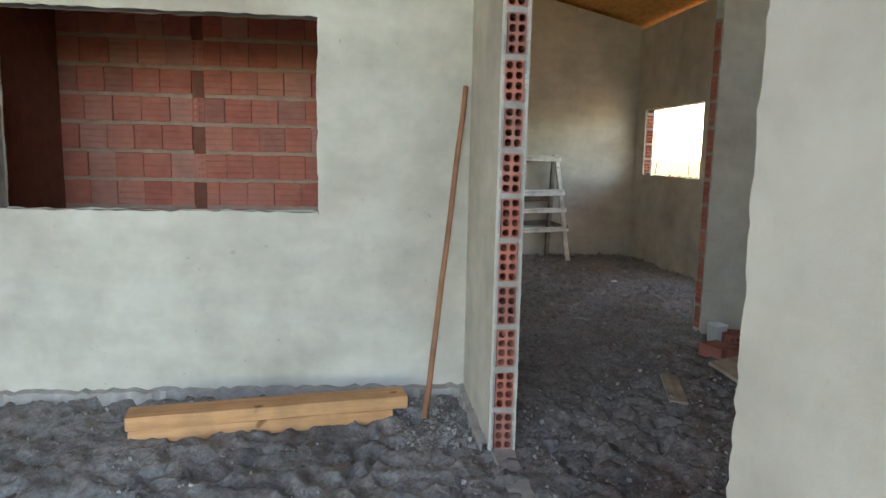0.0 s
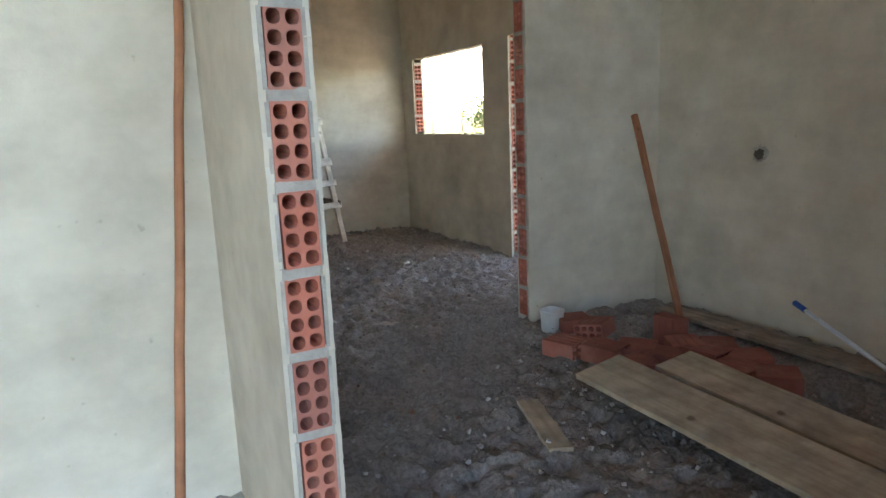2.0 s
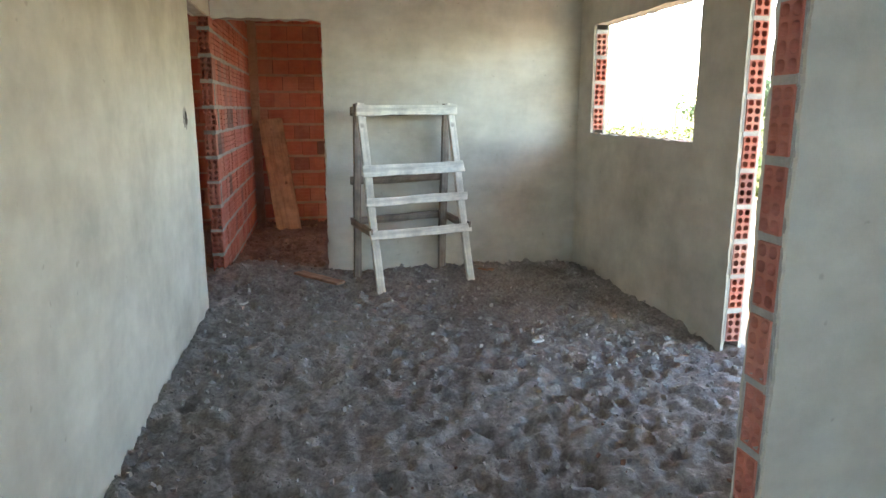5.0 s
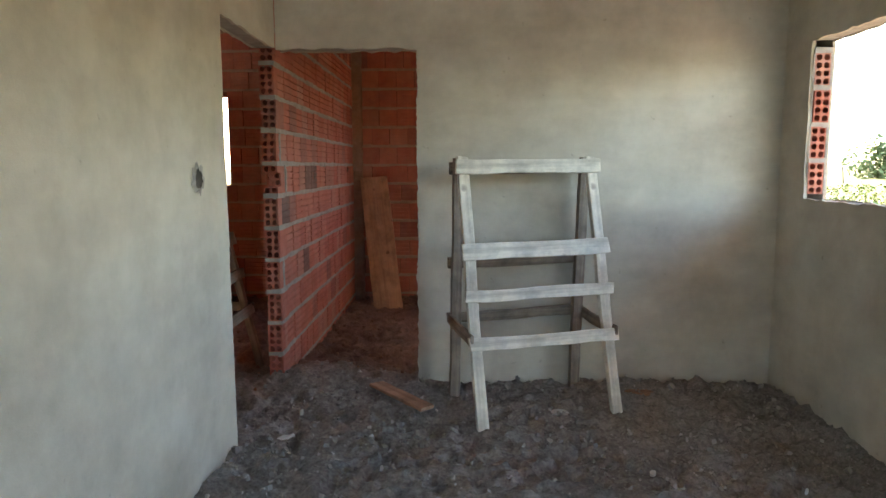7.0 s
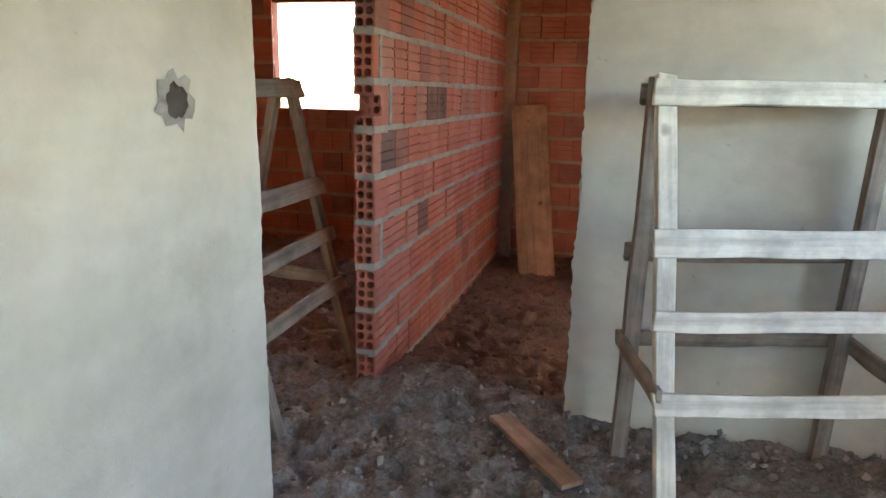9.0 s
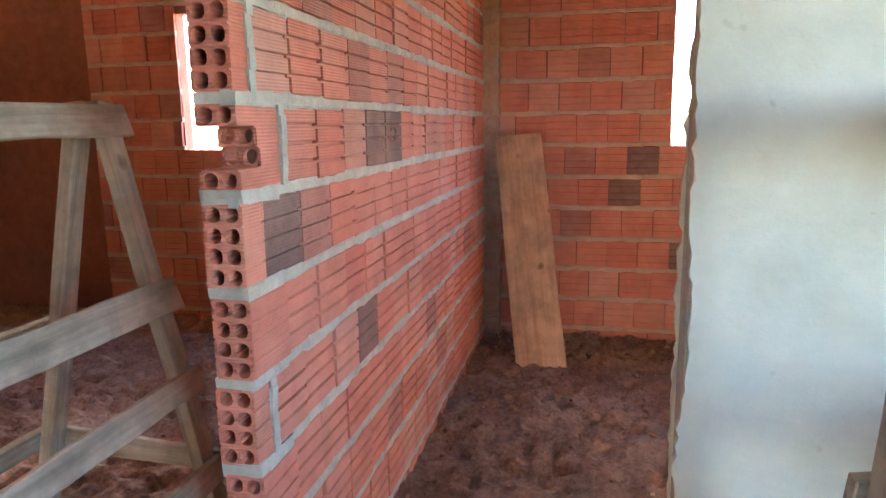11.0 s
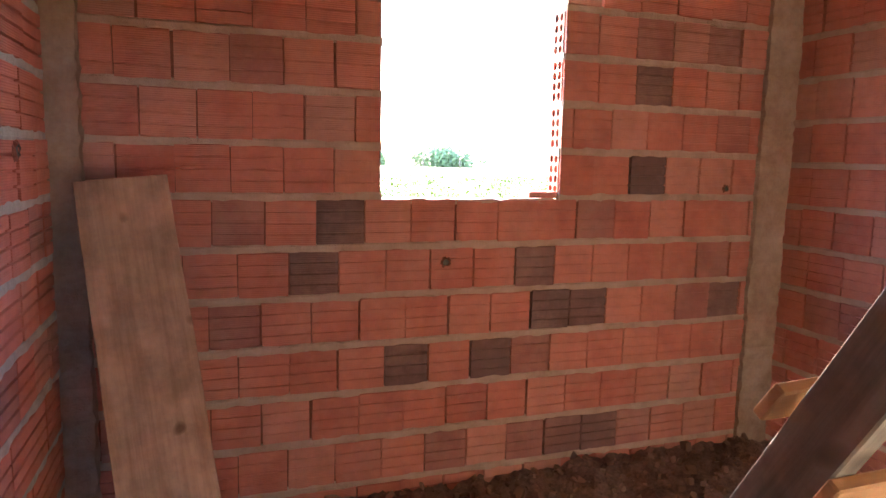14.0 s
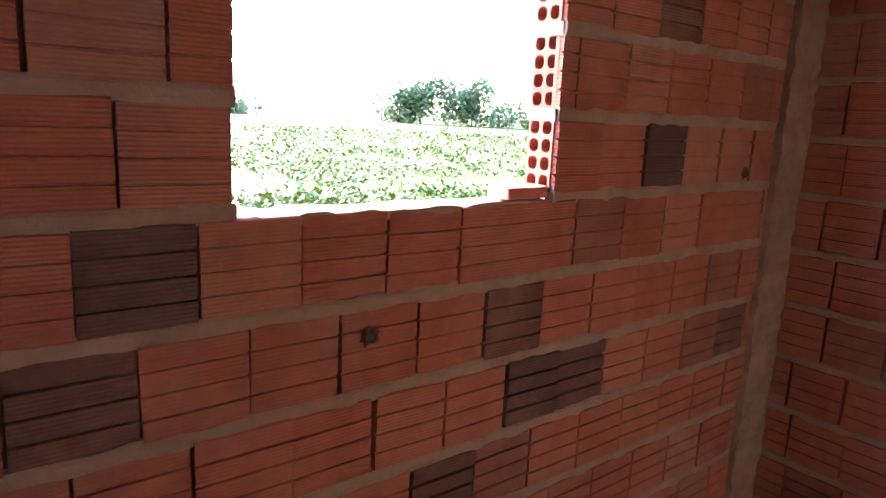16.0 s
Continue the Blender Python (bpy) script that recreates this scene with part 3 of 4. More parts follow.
lay_face(wall_divide, (0.778, 13.02, 0), 90, 3.40, 1.26, -0.1, 3.2, [(-0.1, v, 1.26 + k * PITCH - 0.19, 1.26 + k * PITCH) for k, v in END_LENGTHS.items()], seed=12, beds=MORTAR_GREY, mesh=BRICK_SCORED,
         rows={k: v - 13.02 for k, v in DIVIDE_ROWS.items()}, dark=[(k, v - 13.02 + 0.11) for k, v in DIVIDE_DARK])
joint = bmesh.new()
for k, v in ((1, 13.237), (2, 13.102), (-2, 13.107)):
    rj = random.Random(40 + k)
    for i in range(8):
        z = 1.26 + k * PITCH - 0.19 + i * 0.0238
        j = rj.uniform(-0.006, 0.006)
        add_box(joint, (0.762, v - 0.014 + j, z), (0.784 + rj.uniform(0, 0.004), v + 0.014 + j, z + 0.026))
part("mortar_joint", joint, MORTAR_GREY, wall_divide)
lay_face(wall_side, (4.25, 16.42, 0), -90, 2.6, 1.22, -0.1, 3.2, seed=13)
lay_face(wall_back, (-2.4, 16.42, 0), 0, 3.09, 1.26, -0.1, 3.2, [(WA[0] + 2.4, WA[1] + 2.4, WA[2], WA[3])], seed=14)
lay_face(wall_divide, (0.69, 16.42, 0), -90, 3.30, 1.26, -0.1, 2.4, seed=17)
lay_face(wall_store, (-2.3, 8.59, 0), 0, 2.95, 1.24 + PITCH, 0.9, 2.75, [(0.98, 1.07, 1.25 + PITCH * k, 1.25 + PITCH * k + 0.18) for k in (-1, 1, 3, 5)], seed=15)
lay_ends(wall_store, (-1.32, 8.585), 0, 1.24 + PITCH, 0.9, 2.6, every=2, seed=16, joints=False)


# ---------------------------------------------------------------- mortar columns in the brick room's corners
def column(name, x0, y0, x1, y1, label):
    rnd = random.Random(hash_seed(name, 3))
    bm = bmesh.new()
    rings = []
    for k in range(110):
        z = Z0 + (HIGH - Z0) * k / 109
        j = lambda: rnd.uniform(-0.006, 0.006)
        rings.append([bm.verts.new((x + j(), y + j(), z)) for x, y in ((x0, y0), (x1, y0), (x1, y1), (x0, y1))])
    for a, b in zip(rings, rings[1:]):
        for k in range(4):
            bm.faces.new((a[k], a[(k + 1) % 4], b[(k + 1) % 4], b[k]))
    bm.faces.new(rings[0][::-1])
    bm.faces.new(rings[-1])
    tagged(part(name, bm, CONCRETE), label, "column", kind="structure")


column("column_1", 0.772, 16.34, 0.885, 16.425, "rough cast concrete corner post with smeared mortar")
column("column_2", 4.045, 16.395, 4.255, 16.425, "rough cast concrete corner post between brick walls")


# ---------------------------------------------------------------- trestles
def trestle(label, at, rz, mat, mat_back, seed, height=1.52, front=0.37, back=0.37, group="builders' trestles"):
    t = thing("trestle", label, "trestle", group, at, rz)
    w = 0.42
    hz = height
    def leg_pt(s, f, z):
        spread = front if f < 0 else back
        return Vector((s * w, f * (spread - (spread - 0.03) * z / hz), z))
    for f, mt, g in ((-1, mat, "front"), (1, mat_back, "back")):
        for s in (-1, 1):
            member("leg", leg_pt(s, f, -0.02), leg_pt(s, f, hz), 0.065, 0.042, mt, t, (0, f, 0.2), seed + s + 3 * f)
    for f, mt, hs in ((-1, mat, ((1.46, 0.085), (0.97, 0.095), (0.715, 0.07), (0.45, 0.075))), (1, mat_back, ((1.455, 0.08), (0.86, 0.075), (0.50, 0.07)))):
        for k, (z, h) in enumerate(hs):
            off = Vector((0, f * 0.034, 0))
            a, b = leg_pt(-1, f, z) + off + Vector((-0.05, 0, 0)), leg_pt(1, f, z + 0.01) + off + Vector((0.05, 0, 0.0))
            member("rung", a, b, h, 0.024, mt, t, (0, f, 0.25), seed + 20 + k + 5 * f)
    for s in (-1, 1):
        a, b = leg_pt(s, -1, 0.47) + Vector((s * 0.034, -0.05, 0)), leg_pt(s, 1, 0.5) + Vector((s * 0.034, 0.05, 0))
        member("side_brace", a, b, 0.07, 0.022, mat_back, t, (s, 0, 0), seed + 40 + s)
    return t


trestle("tall limewashed timber trestle standing before the plastered wall", (2.40, 12.76, 0.0), 15.5, WHITE_WOOD, GREY_WOOD, 5, front=0.46, back=0.13)
trestle("weathered timber trestle standing on sunlit soil in the brick room", (0.17, 12.90, -0.02), 90, GREY_WOOD, GREY_WOOD, 9)


def ladder(foot, top, width, label):
    t = thing("ladder", label, "ladder")
    foot, top = Vector(foot), Vector(top)
    way = top - foot
    face = Vector((1, 0, 0)).cross(way.normalized())
    for k in (0, 1):
        off = Vector((width * k, 0, 0))
        # Near rail gets grey wood: its backlit shade is put into the colour.
        member("rail", foot + off, top + off, 0.04, 0.085, GREY_WOOD if k == 0 else BROWN_WOOD, t, face, 71 + k)
    for k, z in enumerate((0.14, 0.44, 0.71, 1.09, 1.48, 1.87, 2.26)):
        p = foot + way * ((z - foot.z) / way.z)
        for s, dz in ((1, 0.0), (-1, 0.035)) if k > 1 else ((1, 0.0),):
            a = p + face * 0.053 * s + Vector((-0.025, 0, dz))
            member("rung", a, a + Vector((width + 0.07, 0, 0.01)), 0.055, 0.02, ORANGE_WOOD, t, face, 80 + 2 * k + s)
    return t


ladder((2.02, 14.86, -0.10), (2.02, 13.25, 2.77), 0.46, "home-made timber ladder, rungs coloured sunlit orange, leaning on the inner wall")



# ---------------------------------------------------------------- loose boards
def board(name, a, b, wide, thick, mat, label, flat=(0, 0, 1), seed=1, category="board"):
    ob = part(name, timber((Vector(b) - Vector(a)).length, wide, thick, seed, 8, 0.003), mat)
    ob.matrix_basis = along(a, b, flat)
    return tagged(ob, label, category)


board("leaning_plank", (1.237, 15.69, -0.08), (1.02, 16.27, 1.345), 0.312, 0.03, BROWN_WOOD, "wide brown plank leaning in the brick corner", (0, -1, 0.5), 31)
board("timber_beam", (-1.18, 6.556, 0.02), (0.17, 6.78, 0.02), 0.14, 0.08, ORANGE_WOOD, "orange timber beam lying by the porch wall", (0, 0, 1), 32, "beam")
board("timber_beam", (-1.20, 6.565, 0.095), (0.26, 6.812, 0.095), 0.165, 0.07, ORANGE_WOOD, "orange timber beam stacked upon another beam", (0, 0, 1), 39, "beam")
board("formwork_board", (2.46, 7.19, 0.17), (2.53, 5.548, 0.10), 0.30, 0.028, PINE, "long pale pine formwork board with dark knots on rubble", (-0.12, 0, 1), 33)
board("formwork_board", (2.86, 7.066, 0.16), (2.95, 5.8, 0.06), 0.26, 0.025, PINE, "dull grey board lying under the pine board", (-0.1, 0, 1), 34)
board("board_offcut", (2.09, 7.286, 0.03), (1.93, 6.796, 0.03), 0.11, 0.022, PINE, "short grey-brown board offcut lying on the soil", (0, 0, 1), 35)
board("board_offcut", (1.44, 12.867, 0.03), (1.80, 12.4, 0.035), 0.10, 0.022, BROWN_WOOD, "short brown board offcut near the trestle", (0, 0, 1), 36)
board("floor_plank", (3.85, 8.069, 0.04), (3.85, 5.716, 0.04), 0.20, 0.03, GREY_WOOD, "long grey plank lying along the wall foot", (0, 0, 1), 37)


def pole(name, a, b, r0, r1, mat, label, wob=0.002, seed=1):
    ob = part(name, tube(r0, r1, (Vector(b) - Vector(a)).length, 10, 10, wob, seed), mat)
    ob.matrix_basis = along(a, b, (0, 1, 0.3))
    return tagged(ob, label, "pole")


pole("wooden_pole", (0.37, 6.72, 0.0), (0.62, 7.143, 1.90), 0.017, 0.016, STICK_WOOD, "reddish round wooden pole leaning on the plaster")
board("leaning_batten", (3.74, 7.835, 0.02), (3.84, 8.416, 1.42), 0.048, 0.03, STICK_WOOD, "narrow raw timber batten leaning on the wall", (0, -1, 0.4), 38, "batten")


# ---------------------------------------------------------------- bucket and broom
def bucket(at, rz):
    t = thing("bucket", "white square plastic tub standing by the wall end", "bucket", "", at, rz)
    bm = bmesh.new()
    def ring(w, z, n=24):
        vs = []
        for k in range(n):
            a = 2 * math.pi * (k + 0.5) / n
            c, s = math.cos(a), math.sin(a)
            vs.append(bm.verts.new((math.copysign(abs(c) ** 0.45, c) * w, math.copysign(abs(s) ** 0.45, s) * w, z)))
        return vs
    rs = [ring(0.062, 0.0), ring(0.070, 0.008), ring(0.080, 0.165), ring(0.084, 0.166), ring(0.084, 0.178), ring(0.078, 0.178), ring(0.067, 0.012)]
    for a, b in zip(rs, rs[1:]):
        for k in range(24):
            f = bm.faces.new((a[k], a[(k + 1) % 24], b[(k + 1) % 24], b[k]))
            f.smooth = True
    bm.faces.new(rs[0][::-1])
    bm.faces.new(rs[-1])
    part("tub", bm, WHITE_PLASTIC, t)
    t.scale = (0.84, 0.84, 0.9)
    bm = bmesh.new()
    add_box(bm, (-0.066, -0.066, 0.05), (0.066, 0.066, 0.055))
    part("contents", bm, MORTAR_GREY, t, "dried grey cement in the tub")


bucket((2.93, 8.209, -0.01), 12)

broom = thing("broom", "pale blue broom handle with a blue cap lying across", "broom")
member_a, member_b = Vector((3.70, 6.956, 0.34)), Vector((3.36, 5.8, 0.04))
h = part("handle", tube(0.012, 0.012, (member_b - member_a).length), PALE_PLASTIC, broom)
h.matrix_basis = along(member_a, member_b, (0, 1, 0.3))
h = part("cap", tube(0.017, 0.016, 0.09), BLUE_PLASTIC, broom, "blue plastic cap")
h.matrix_basis = along(member_a + (member_a - member_b).normalized() * 0.03, member_b, (0, 1, 0.3))


# ---------------------------------------------------------------- loose hollow bricks
def loose_mesh():
    """A whole hollow brick, 0.09 x 0.215 x 0.19, cells along y, scored long faces."""
    me = end_mesh(0.215)
    bm = bmesh.new()
    bm.from_mesh(me)
    for side in (0, 1):
        for g in (0.003, 0.05, 0.097, 0.144):
            x0, x1 = (-0.004, 0.0005) if side == 0 else (0.0895, 0.094)
            add_box(bm, (x0, 0.002, g), (x1, 0.213, g + 0.042))
    bmesh.ops.translate(bm, vec=(-0.045, -0.1075, -0.095), verts=bm.verts)
    return mesh_of("loose_brick", bm, LOOSE_CLAY)


# Darker than the wall clay: the nook's shade is put into this colour.
LOOSE_CLAY = mat_clay("shaded_loose_clay", False, ((0.24, 0.085, 0.065), (0.38, 0.14, 0.105)))
LOOSE = loose_mesh()


def loose(x, y, z, rx, ry, rz, label, group="loose bricks in the nook"):
    ob = new("hollow_brick", LOOSE)
    ob.matrix_basis = pose(x, y, z, rx, ry, rz)
    tagged(ob, label, "brick", group)


FLAT = "red hollow clay brick lying flat on the pile"
for k, (x, y, z, rx, ry, rz) in enumerate([
        (2.72, 7.789, 0.05, 4, 90, 24), (3.00, 7.854, 0.10, 0, 82, -62), (2.80, 7.521, 0.08, 62, 90, 80), (3.02, 7.493, 0.05, 0, 90, 40), (3.05, 8.134, 0.05, 0, 90, 75),
        (3.05, 7.314, 0.05, 10, 92, 35), (3.26, 7.355, 0.06, 0, 88, -30), (3.36, 7.564, 0.08, 90, 0, 10), (2.82, 7.293, 0.05, -6, 90, 60), (3.25, 7.19, 0.06, 5, 95, 15),
        (3.42, 7.245, 0.05, 0, 90, -40), (3.40, 7.029, 0.05, 8, 90, 65), (3.22, 6.956, 0.05, 0, 90, 10), (3.30, 6.774, 0.05, 3, 90, 48)]):
    loose(x, y, z, rx, ry, rz, FLAT)
loose(1.10, 7.93, 0.10, 90, 0, 12, "red hollow brick standing upright on the soil", "stacked pair of bricks")
loose(1.06, 7.90, 0.252, 0, 90, 74, "red hollow brick laid across another brick", "stacked pair of bricks")


# ---------------------------------------------------------------- wall boxes chiselled in the plaster
def recess(name, m, label, size=0.05, rim_mat=None):
    bm = bmesh.new()
    rnd = random.Random(hash_seed(name, 7))
    outer, rim, deep = [], [], []
    n = 20
    for k in range(n):
        a = 2 * math.pi * k / n
        c, s = math.cos(a), math.sin(a)
        r = size * 0.9 * (1 + 0.10 * math.sin(2 * a + 1)) * rnd.uniform(0.9, 1.1)
        q, w = rnd.uniform(0.95, 1.5), rnd.uniform(0.8, 1.15)
        outer.append(bm.verts.new((c * r * 1.3 * q, 0.001, s * r * 1.35 * q)))
        rim.append(bm.verts.new((c * r * w, -0.003 - 0.006 * rnd.random(), s * r * 1.05 * w)))
        deep.append(bm.verts.new((c * r * 0.78 * w, -0.002, s * r * 0.8 * w)))
    for k in range(n):
        j = (k + 1) % n
        bm.faces.new((outer[k], outer[j], rim[j], rim[k]))
        bm.faces.new((rim[k], rim[j], deep[j], deep[k])).material_index = 1
    # No real depth here; a flat dark face paints the hole's inner shade.
    bm.faces.new(deep).material_index = 1
    ob = part(name, bm, [rim_mat or MORTAR_GREY, HOLE_SHADE])
    ob.matrix_basis = m
    tagged(ob, label, "wall box")


recess("switch_box", pose(0.797, 11.6, 1.415, 0, 0, 90) , "rough chiselled hole for a light switch in plaster")
recess("socket_box", pose(4.096, 7.555, 1.14, 0, 0, -90), "rough hole for a wall socket in plaster", 0.04)
recess("pipe_hole", pose(0.779, 14.166, 1.39, 0, 0, 90), "broken dark hole chiselled in a brick", 0.032, DARK_CLAY)
recess("conduit_hole", pose(0.797, 7.71, 1.21, 0, 0, 90), "rough chiselled hole for a low socket in plaster", 0.05)
recess("pipe_hole", pose(0.779, 15.93, 1.44, 0, 0, 90), "small dark chiselled hole near the brick corner", 0.024, DARK_CLAY)
recess("brick_chip", pose(2.321, 16.416, 0.98), "small dark chip broken out of a brick", 0.016, DARK_CLAY)
recess("brick_chip", pose(3.851, 16.416, 1.321), "small dark hole drilled in a brick", 0.014, DARK_CLAY)


# ---------------------------------------------------------------- rough mortar fillet at the porch wall's foot
def fillet(a, b, n_way, wide=0.07, high=0.05):
    a, b, n_way = Vector(a), Vector(b), Vector(n_way)
    rnd = random.Random(55)
    bm = bmesh.new()
    rows = []
    n = int((b - a).length / 0.04)
    for i in range(n + 1):
        p = a + (b - a) * i / n
        w, h = wide * rnd.uniform(0.75, 1.2), high * rnd.uniform(0.7, 1.2)
        rows.append([bm.verts.new(q) for q in (p - Vector((0, 0, 0.06)), p + Vector((0, 0, h)), p + n_way * w * 0.7 + Vector((0, 0, h * 0.8)), p + n_way * w - Vector((0, 0, 0.06)))])
    for p, q in zip(rows, rows[1:]):
        for k in range(3):
            bm.faces.new((p[k], q[k], q[k + 1], p[k + 1]))
    bmesh.ops.recalc_face_normals(bm, faces=bm.faces)
    tagged(part("baseboard", bm, MORTAR_GREY), "rough spilled mortar along the wall foot", "wall foot", kind="structure")


def threshold(name, x0, x1, y0, y1, top, label):
    """Rough top of a foundation beam showing in an opening."""
    rnd = random.Random(hash_seed(name, 5))
    bm = bmesh.new()
    long_y = (y1 - y0) > (x1 - x0)
    n = int(max(x1 - x0, y1 - y0) / 0.05)
    rows = []
    for i in range(n + 1):
        f = i / n
        j = [rnd.uniform(-0.008, 0.008) for _ in range(4)]
        if long_y:
            y = y0 + (y1 - y0) * f
            pts = ((x0, y, -0.15), (x0 + 0.01 + j[0], y, top + j[1]), (x1 - 0.01 + j[2], y, top + j[3]), (x1, y, -0.15))
        else:
            x = x0 + (x1 - x0) * f
            pts = ((x, y0, -0.15), (x, y0 + 0.01 + j[0], top + j[1]), (x, y1 - 0.01 + j[2], top + j[3]), (x, y1, -0.15))
        rows.append([bm.verts.new(p) for p in pts])
    for p, q in zip(rows, rows[1:]):
        for k in range(3):
            bm.faces.new((p[k], q[k], q[k + 1], p[k + 1]))
    bmesh.ops.recalc_face_normals(bm, faces=bm.faces)
    tagged(part(name, bm, MORTAR_GREY), label, "threshold", kind="structure")


threshold("threshold_1", 0.66, 0.79, 4.12, 6.255, 0.012, "rough cement sill of the hall opening, half buried in soil")
fillet((-4.5, 7.163, 0), (0.65, 7.163, 0), (0, -1, 0))
fillet((0.653, 7.155, 0), (0.653, 6.27, 0), (-1, 0, 0), 0.05, 0.04)


# ---------------------------------------------------------------- rubble and crumbs on the floor
def mat_crumb(name, stops):
    m, nt, b = node_mat(name, 0.95)
    g = nt.nodes.new("ShaderNodeNewGeometry")
    c = ramp(nt, g.outputs["Random Per Island"], stops)
    nt.links.new(c, b.inputs["Base Color"])
    bump(nt, b, tex_noise(nt, geo_pos(nt), 120, 4, 0.6), 0.4, 0.004)
    return m


def crumbs(name, label, mat, spots, seed):
    """Broken lumps strewn on the floor. spots: (count, x0, x1, y0, y1, smallest, largest)."""
    rnd = random.Random(seed)
    vs, fs = [], []
    for count, x0, x1, y0, y1, small, large in spots:
        for _ in range(count):
            x, y = rnd.uniform(x0, x1), rnd.uniform(y0, y1)
            r = (small + (large - small) * rnd.random() ** 4) * 0.62
            z = floor_h(x, y)
            m = Matrix.Translation((x, y, z + r * 0.25)) @ Euler((rnd.uniform(0, 6), rnd.uniform(0, 6), rnd.uniform(0, 6))).to_matrix().to_4x4()
            n0 = len(vs)
            sc = (rnd.uniform(0.6, 1.1), rnd.uniform(0.5, 1), rnd.uniform(0.35, 0.8))
            for dx in (-1, 1):
                for dy in (-1, 1):
                    for dz in (-1, 1):
                        j = rnd.uniform(0.55, 1.0)
                        vs.append(m @ Vector((dx * r * sc[0] * j, dy * r * sc[1] * j, dz * r * sc[2] * j)))
            fs += [tuple(n0 + i for i in q) for q in ((0, 1, 3, 2), (4, 6, 7, 5), (0, 4, 5, 1), (2, 3, 7, 6), (0, 2, 6, 4), (1, 5, 7, 3))]
    me = bpy.data.meshes.new(name)
    me.from_pydata(vs, [], fs)
    me.materials.append(mat)
    tagged(new(name, me), label, "rubble", kind="stuff")


GREY_CRUMB = mat_crumb("cement_crumbs", [(0.0, (0.24, 0.23, 0.215)), (0.6, (0.32, 0.305, 0.29)), (0.93, (0.38, 0.365, 0.345)), (1.0, (0.52, 0.51, 0.49))])
RED_CRUMB = mat_crumb("clay_crumbs", [(0.0, (0.13, 0.075, 0.055)), (0.6, (0.20, 0.12, 0.09)), (0.92, (0.27, 0.15, 0.10)), (1.0, (0.38, 0.26, 0.20))])
crumbs("rubble", "loose grey cement crumbs and soil lumps", GREY_CRUMB, [
    (9000, 0.8, 4.08, 5.548, 13.033, 0.004, 0.026), (1500, 0.8, 4.08, 10.303, 13.033, 0.006, 0.035), (900, 3.0, 4.08, 9.785, 11.871, 0.006, 0.03), (700, 0.8, 1.15, 6.372, 12.039, 0.006, 0.035),
    (1800, -2.5, 0.64, 5.211, 7.122, 0.004, 0.022), (500, 0.2, 0.64, 6.306, 7.067, 0.006, 0.03), (450, 0.7, 1.8, 11.789, 13.229, 0.005, 0.032), (260, 1.7, 4.08, 12.784, 13.016, 0.006, 0.045)], 61)
crumbs("clay_rubble", "broken red clay and soil crumbs on the floor", RED_CRUMB, [
    (3200, 0.8, 4.1, 13.229, 16.405, 0.004, 0.028), (1300, 0.9, 4.1, 15.876, 16.405, 0.008, 0.05), (900, -2.0, 0.68, 12.661, 14.968, 0.005, 0.03), (160, 0.85, 3.6, 6.737, 9.613, 0.006, 0.03)], 62)


# ---------------------------------------------------------------- scraps
def scrap(x, y, rz, w, d, mat, label, seed):
    rnd = random.Random(seed)
    bm = bmesh.new()
    pts = [(math.cos(a) * w * rnd.uniform(0.7, 1.1), math.sin(a) * d * rnd.uniform(0.7, 1.1)) for a in (0.5, 1.4, 2.6, 3.6, 4.6, 5.7)]
    lo = [bm.verts.new((px, py, 0)) for px, py in pts]
    hi = [bm.verts.new((px * 0.97, py * 0.97, 0.012)) for px, py in pts]
    bm.faces.new(lo[::-1])
    bm.faces.new(hi)
    for k in range(6):
        bm.faces.new((lo[k], lo[(k + 1) % 6], hi[(k + 1) % 6], hi[k]))
    ob = part("tile_shard", bm, mat)
    ob.matrix_basis = pose(x, y, floor_h(x, y) + 0.008, rnd.uniform(-8, 8), rnd.uniform(-8, 8), rz)
    tagged(ob, label, "shard", "shards on the floor")


for k, (x, y, rz, w, d, mt) in enumerate([(1.03, 12.096, 40, 0.07, 0.035, PAPER), (1.12, 11.871, -30, 0.05, 0.04, PAPER), (2.58, 12.381, 15, 0.06, 0.04, PAPER), (2.9, 11.583, 60, 0.03, 0.02, PAPER),
                                           (3.21, 12.808, 5, 0.16, 0.06, BROWN_WOOD), (1.95, 12.883, 70, 0.06, 0.05, MORTAR_GREY), (3.0, 10.75, 20, 0.05, 0.03, PAPER), (2.05, 9.009, 10, 0.11, 0.07, MORTAR_GREY)]):
    scrap(x, y, rz, w, d, mt, "flat pale broken shard lying on the soil" if mt is not BROWN_WOOD else "flat brown wood splinter lying on the soil", 90 + k)


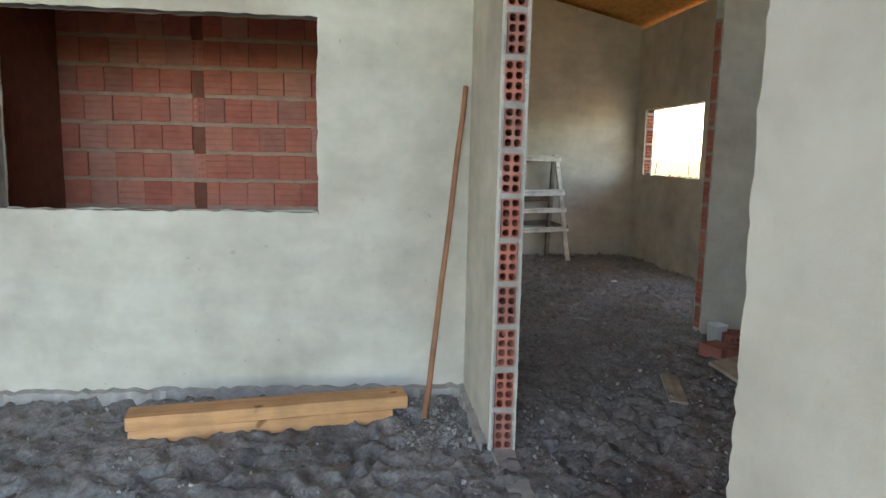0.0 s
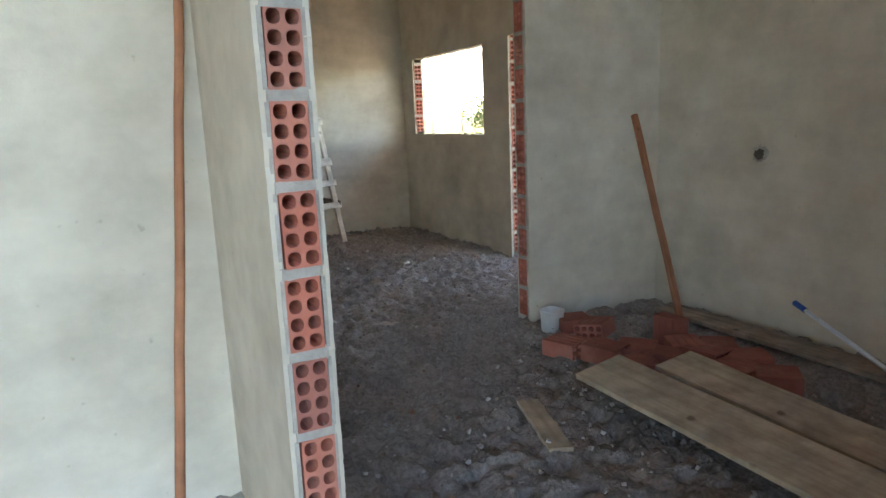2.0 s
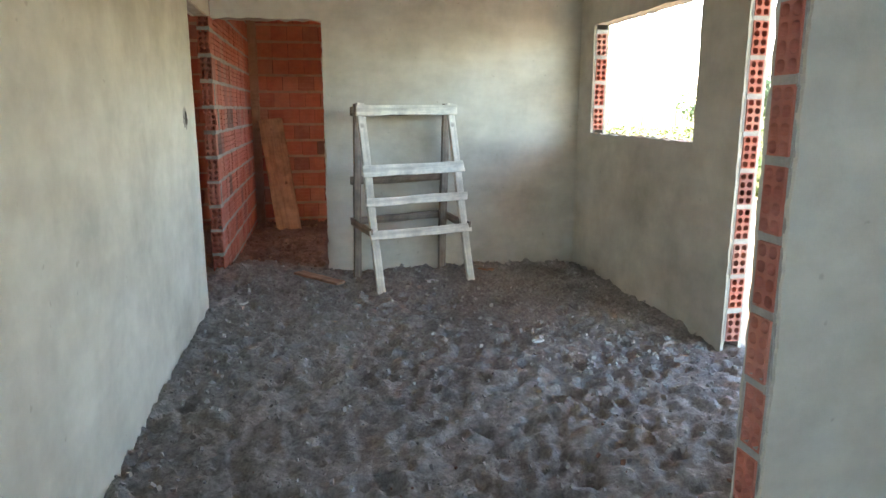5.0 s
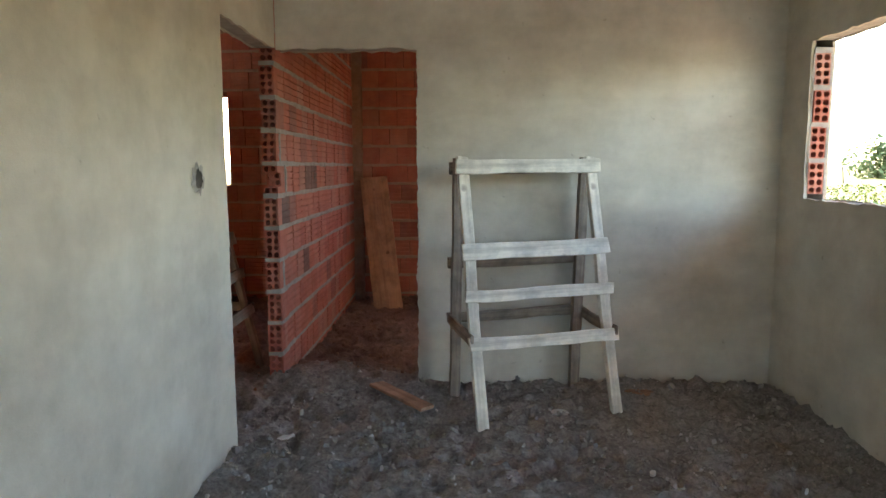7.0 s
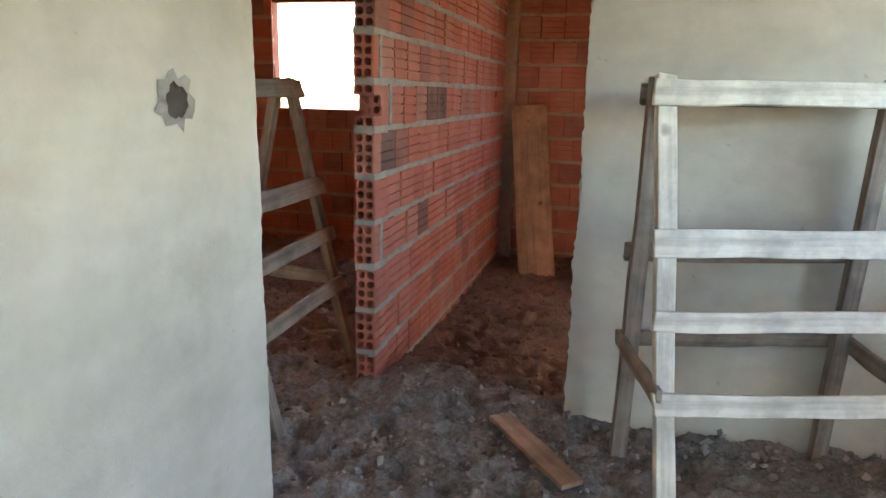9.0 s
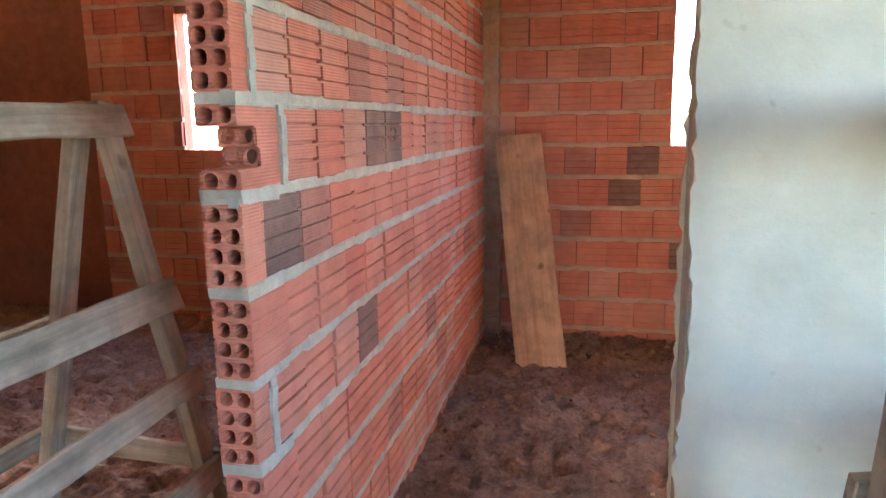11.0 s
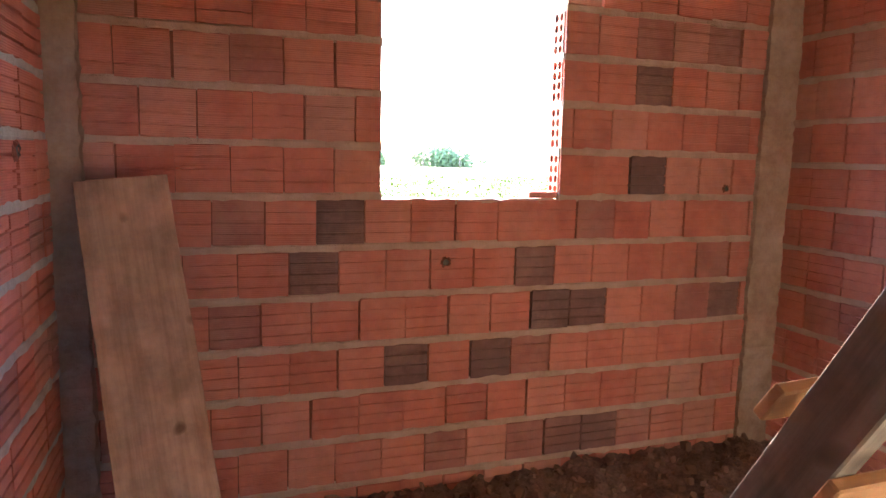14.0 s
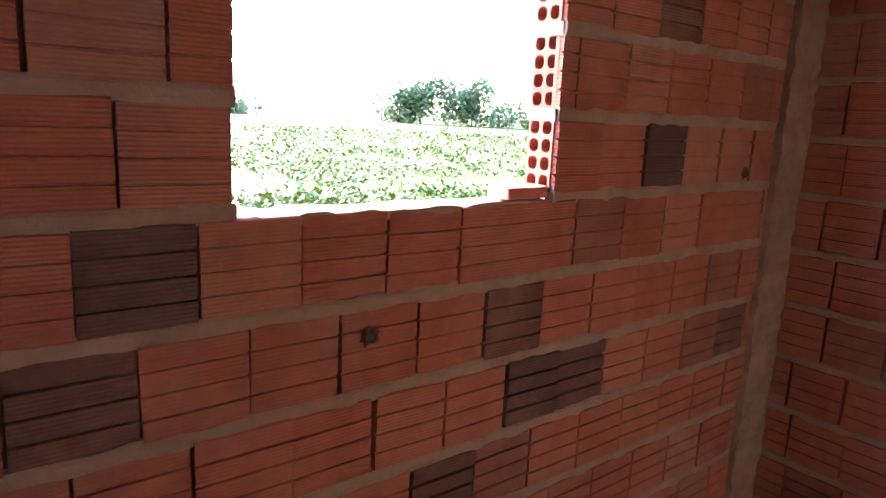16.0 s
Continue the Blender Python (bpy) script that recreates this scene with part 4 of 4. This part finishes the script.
# ---------------------------------------------------------------- the field outside
def weeds():
    rnd = random.Random(7)
    vs, fs = [], []
    def leaf(x, y, z, r):
        a, t = rnd.uniform(0, 6.28), rnd.uniform(0.2, 1.2)
        u = Vector((math.cos(a), math.sin(a), t)).normalized() * r
        v = Vector((-math.sin(a), math.cos(a), rnd.uniform(-0.3, 0.3))) * r * 0.35
        p = Vector((x, y, z))
        n = len(vs)
        vs.extend((p, p + u * 0.55 + v, p + u, p + u * 0.55 - v))
        fs.append((n, n + 1, n + 2, n + 3))
    for _ in range(9500):
        f = rnd.random()
        d = 7.0 + 44 * f * f
        a = math.radians(rnd.uniform(-25, 95))
        x, y = 2.0 + math.sin(a) * d * 1.1, 16.2 + math.cos(a) * d
        if x < 4.9 and y < 16.9 or noise.noise(Vector((x * 0.35, y * 0.35, 2))) < -0.22:
            continue
        if x > 4.9 and y < 1:
            continue
        tall = rnd.uniform(0.10, 0.30) * (1.8 if noise.noise(Vector((x * 0.6, y * 0.6, 9))) > 0.35 else 1)
        for _k in range(9):
            leaf(x + rnd.gauss(0, 0.12), y + rnd.gauss(0, 0.12), -0.16 + rnd.random() * tall, rnd.uniform(0.05, 0.12) * (1 + d * 0.02))
    me = bpy.data.meshes.new("weeds")
    me.from_pydata(vs, [], fs)
    me.materials.append(LEAF)
    tagged(new("weeds", me), "low sunlit green weeds covering the field", "weeds", kind="stuff")


weeds()


def tree(x, y, height, spread, seed):
    rnd = random.Random(seed)
    t = thing("tree", "distant rounded green tree in the sunny field", "tree", "trees beyond the fence", (x, y, -0.2))
    tr = part("trunk", tube(0.14, 0.06, height * 0.6, 8, 6, 0.03, seed), BARK, t)
    tr.matrix_basis = along((0, 0, 0), (rnd.uniform(-0.2, 0.2), 0.1, height * 0.6), (0, 1, 0))
    for k in range(4):
        a = k * 1.6 + rnd.random()
        lb = part("limb", tube(0.06, 0.02, spread * 0.4, 6, 4, 0.02, seed + k), BARK, t)
        lb.matrix_basis = along((0, 0, height * (0.3 + 0.07 * k)), (math.cos(a) * spread * 0.35, math.sin(a) * spread * 0.35, height * 0.65), (0, 0, 1))
    vs, fs = [], []
    lumps = [(rnd.gauss(0, spread * 0.27), rnd.gauss(0, spread * 0.27), height * rnd.uniform(0.12, 0.80), spread * rnd.uniform(0.16, 0.3)) for _ in range(22)]
    for lx, ly, lz, lr in lumps:
        for _ in range(170):
            d = Vector((rnd.gauss(0, 1), rnd.gauss(0, 1), rnd.gauss(0, 0.8))).normalized() * lr * rnd.uniform(0.6, 1.08)
            p = Vector((lx, ly, lz)) + d
            u = Vector((rnd.uniform(-1, 1), rnd.uniform(-1, 1), rnd.uniform(-1, 1))).normalized() * 0.34
            v = u.orthogonal().normalized() * 0.2
            n = len(vs)
            vs.extend((p - u, p + v, p + u, p - v))
            fs.append((n, n + 1, n + 2, n + 3))
    me = bpy.data.meshes.new("crown")
    me.from_pydata(vs, [], fs)
    me.materials.append(TREE_LEAF)
    new("crown", me).parent = t


for k, (x, y, hgt, spr) in enumerate([(56, 93, 6.0, 7.5), (63, 88, 6.6, 8.0), (72, 82, 3.0, 7), (38, 118, 2.4, 8), (24, 124, 2.3, 8), (84, 74, 3.2, 8)]):
    tree(x, y, hgt, spr, 200 + k)

fence = thing("fence", "distant line of crooked wooden fence posts", "fence", "", (0, 0, 0))
rf = random.Random(19)
for k in range(26):
    x, y = -6 + k * 3.4, 84 - k * 0.9
    p = part("post", tube(0.07, 0.05, 1.6, 6, 3, 0.01, k), BARK, fence)
    p.matrix_basis = along((x, y, -0.25), (x + rf.uniform(-0.2, 0.2), y + rf.uniform(-0.1, 0.1), rf.uniform(1.15, 1.6)), (0, 1, 0))

# ---------------------------------------------------------------- brick scrap on the window sill
sill_piece = part("brick_scrap", timber(0.15, 0.09, 0.03, 77, 3, 0.003), CLAY_END)
sill_piece.matrix_basis = pose(2.735, 16.475, 1.284, 0, 0, 2)
tagged(sill_piece, "flat red brick scrap lying on the window sill", "brick")


def sill_bed():
    rnd = random.Random(88)
    bm = bmesh.new()
    rows = []
    for i in range(24):
        x = WB[0] + (WB[1] - WB[0]) * i / 23
        rows.append([bm.verts.new((x, y, 1.254 + rnd.uniform(0.004, 0.014))) for y in (16.424, 16.45, 16.48, 16.51, 16.545)])
    for p, q in zip(rows, rows[1:]):
        for k in range(4):
            bm.faces.new((p[k], q[k], q[k + 1], p[k + 1]))
    bmesh.ops.recalc_face_normals(bm, faces=bm.faces)
    bmesh.ops.solidify(bm, geom=bm.faces[:], thickness=0.02)
    tagged(part("window_sill", bm, MORTAR), "rough mortar bed on the open window sill", "window sill", kind="structure")


sill_bed()
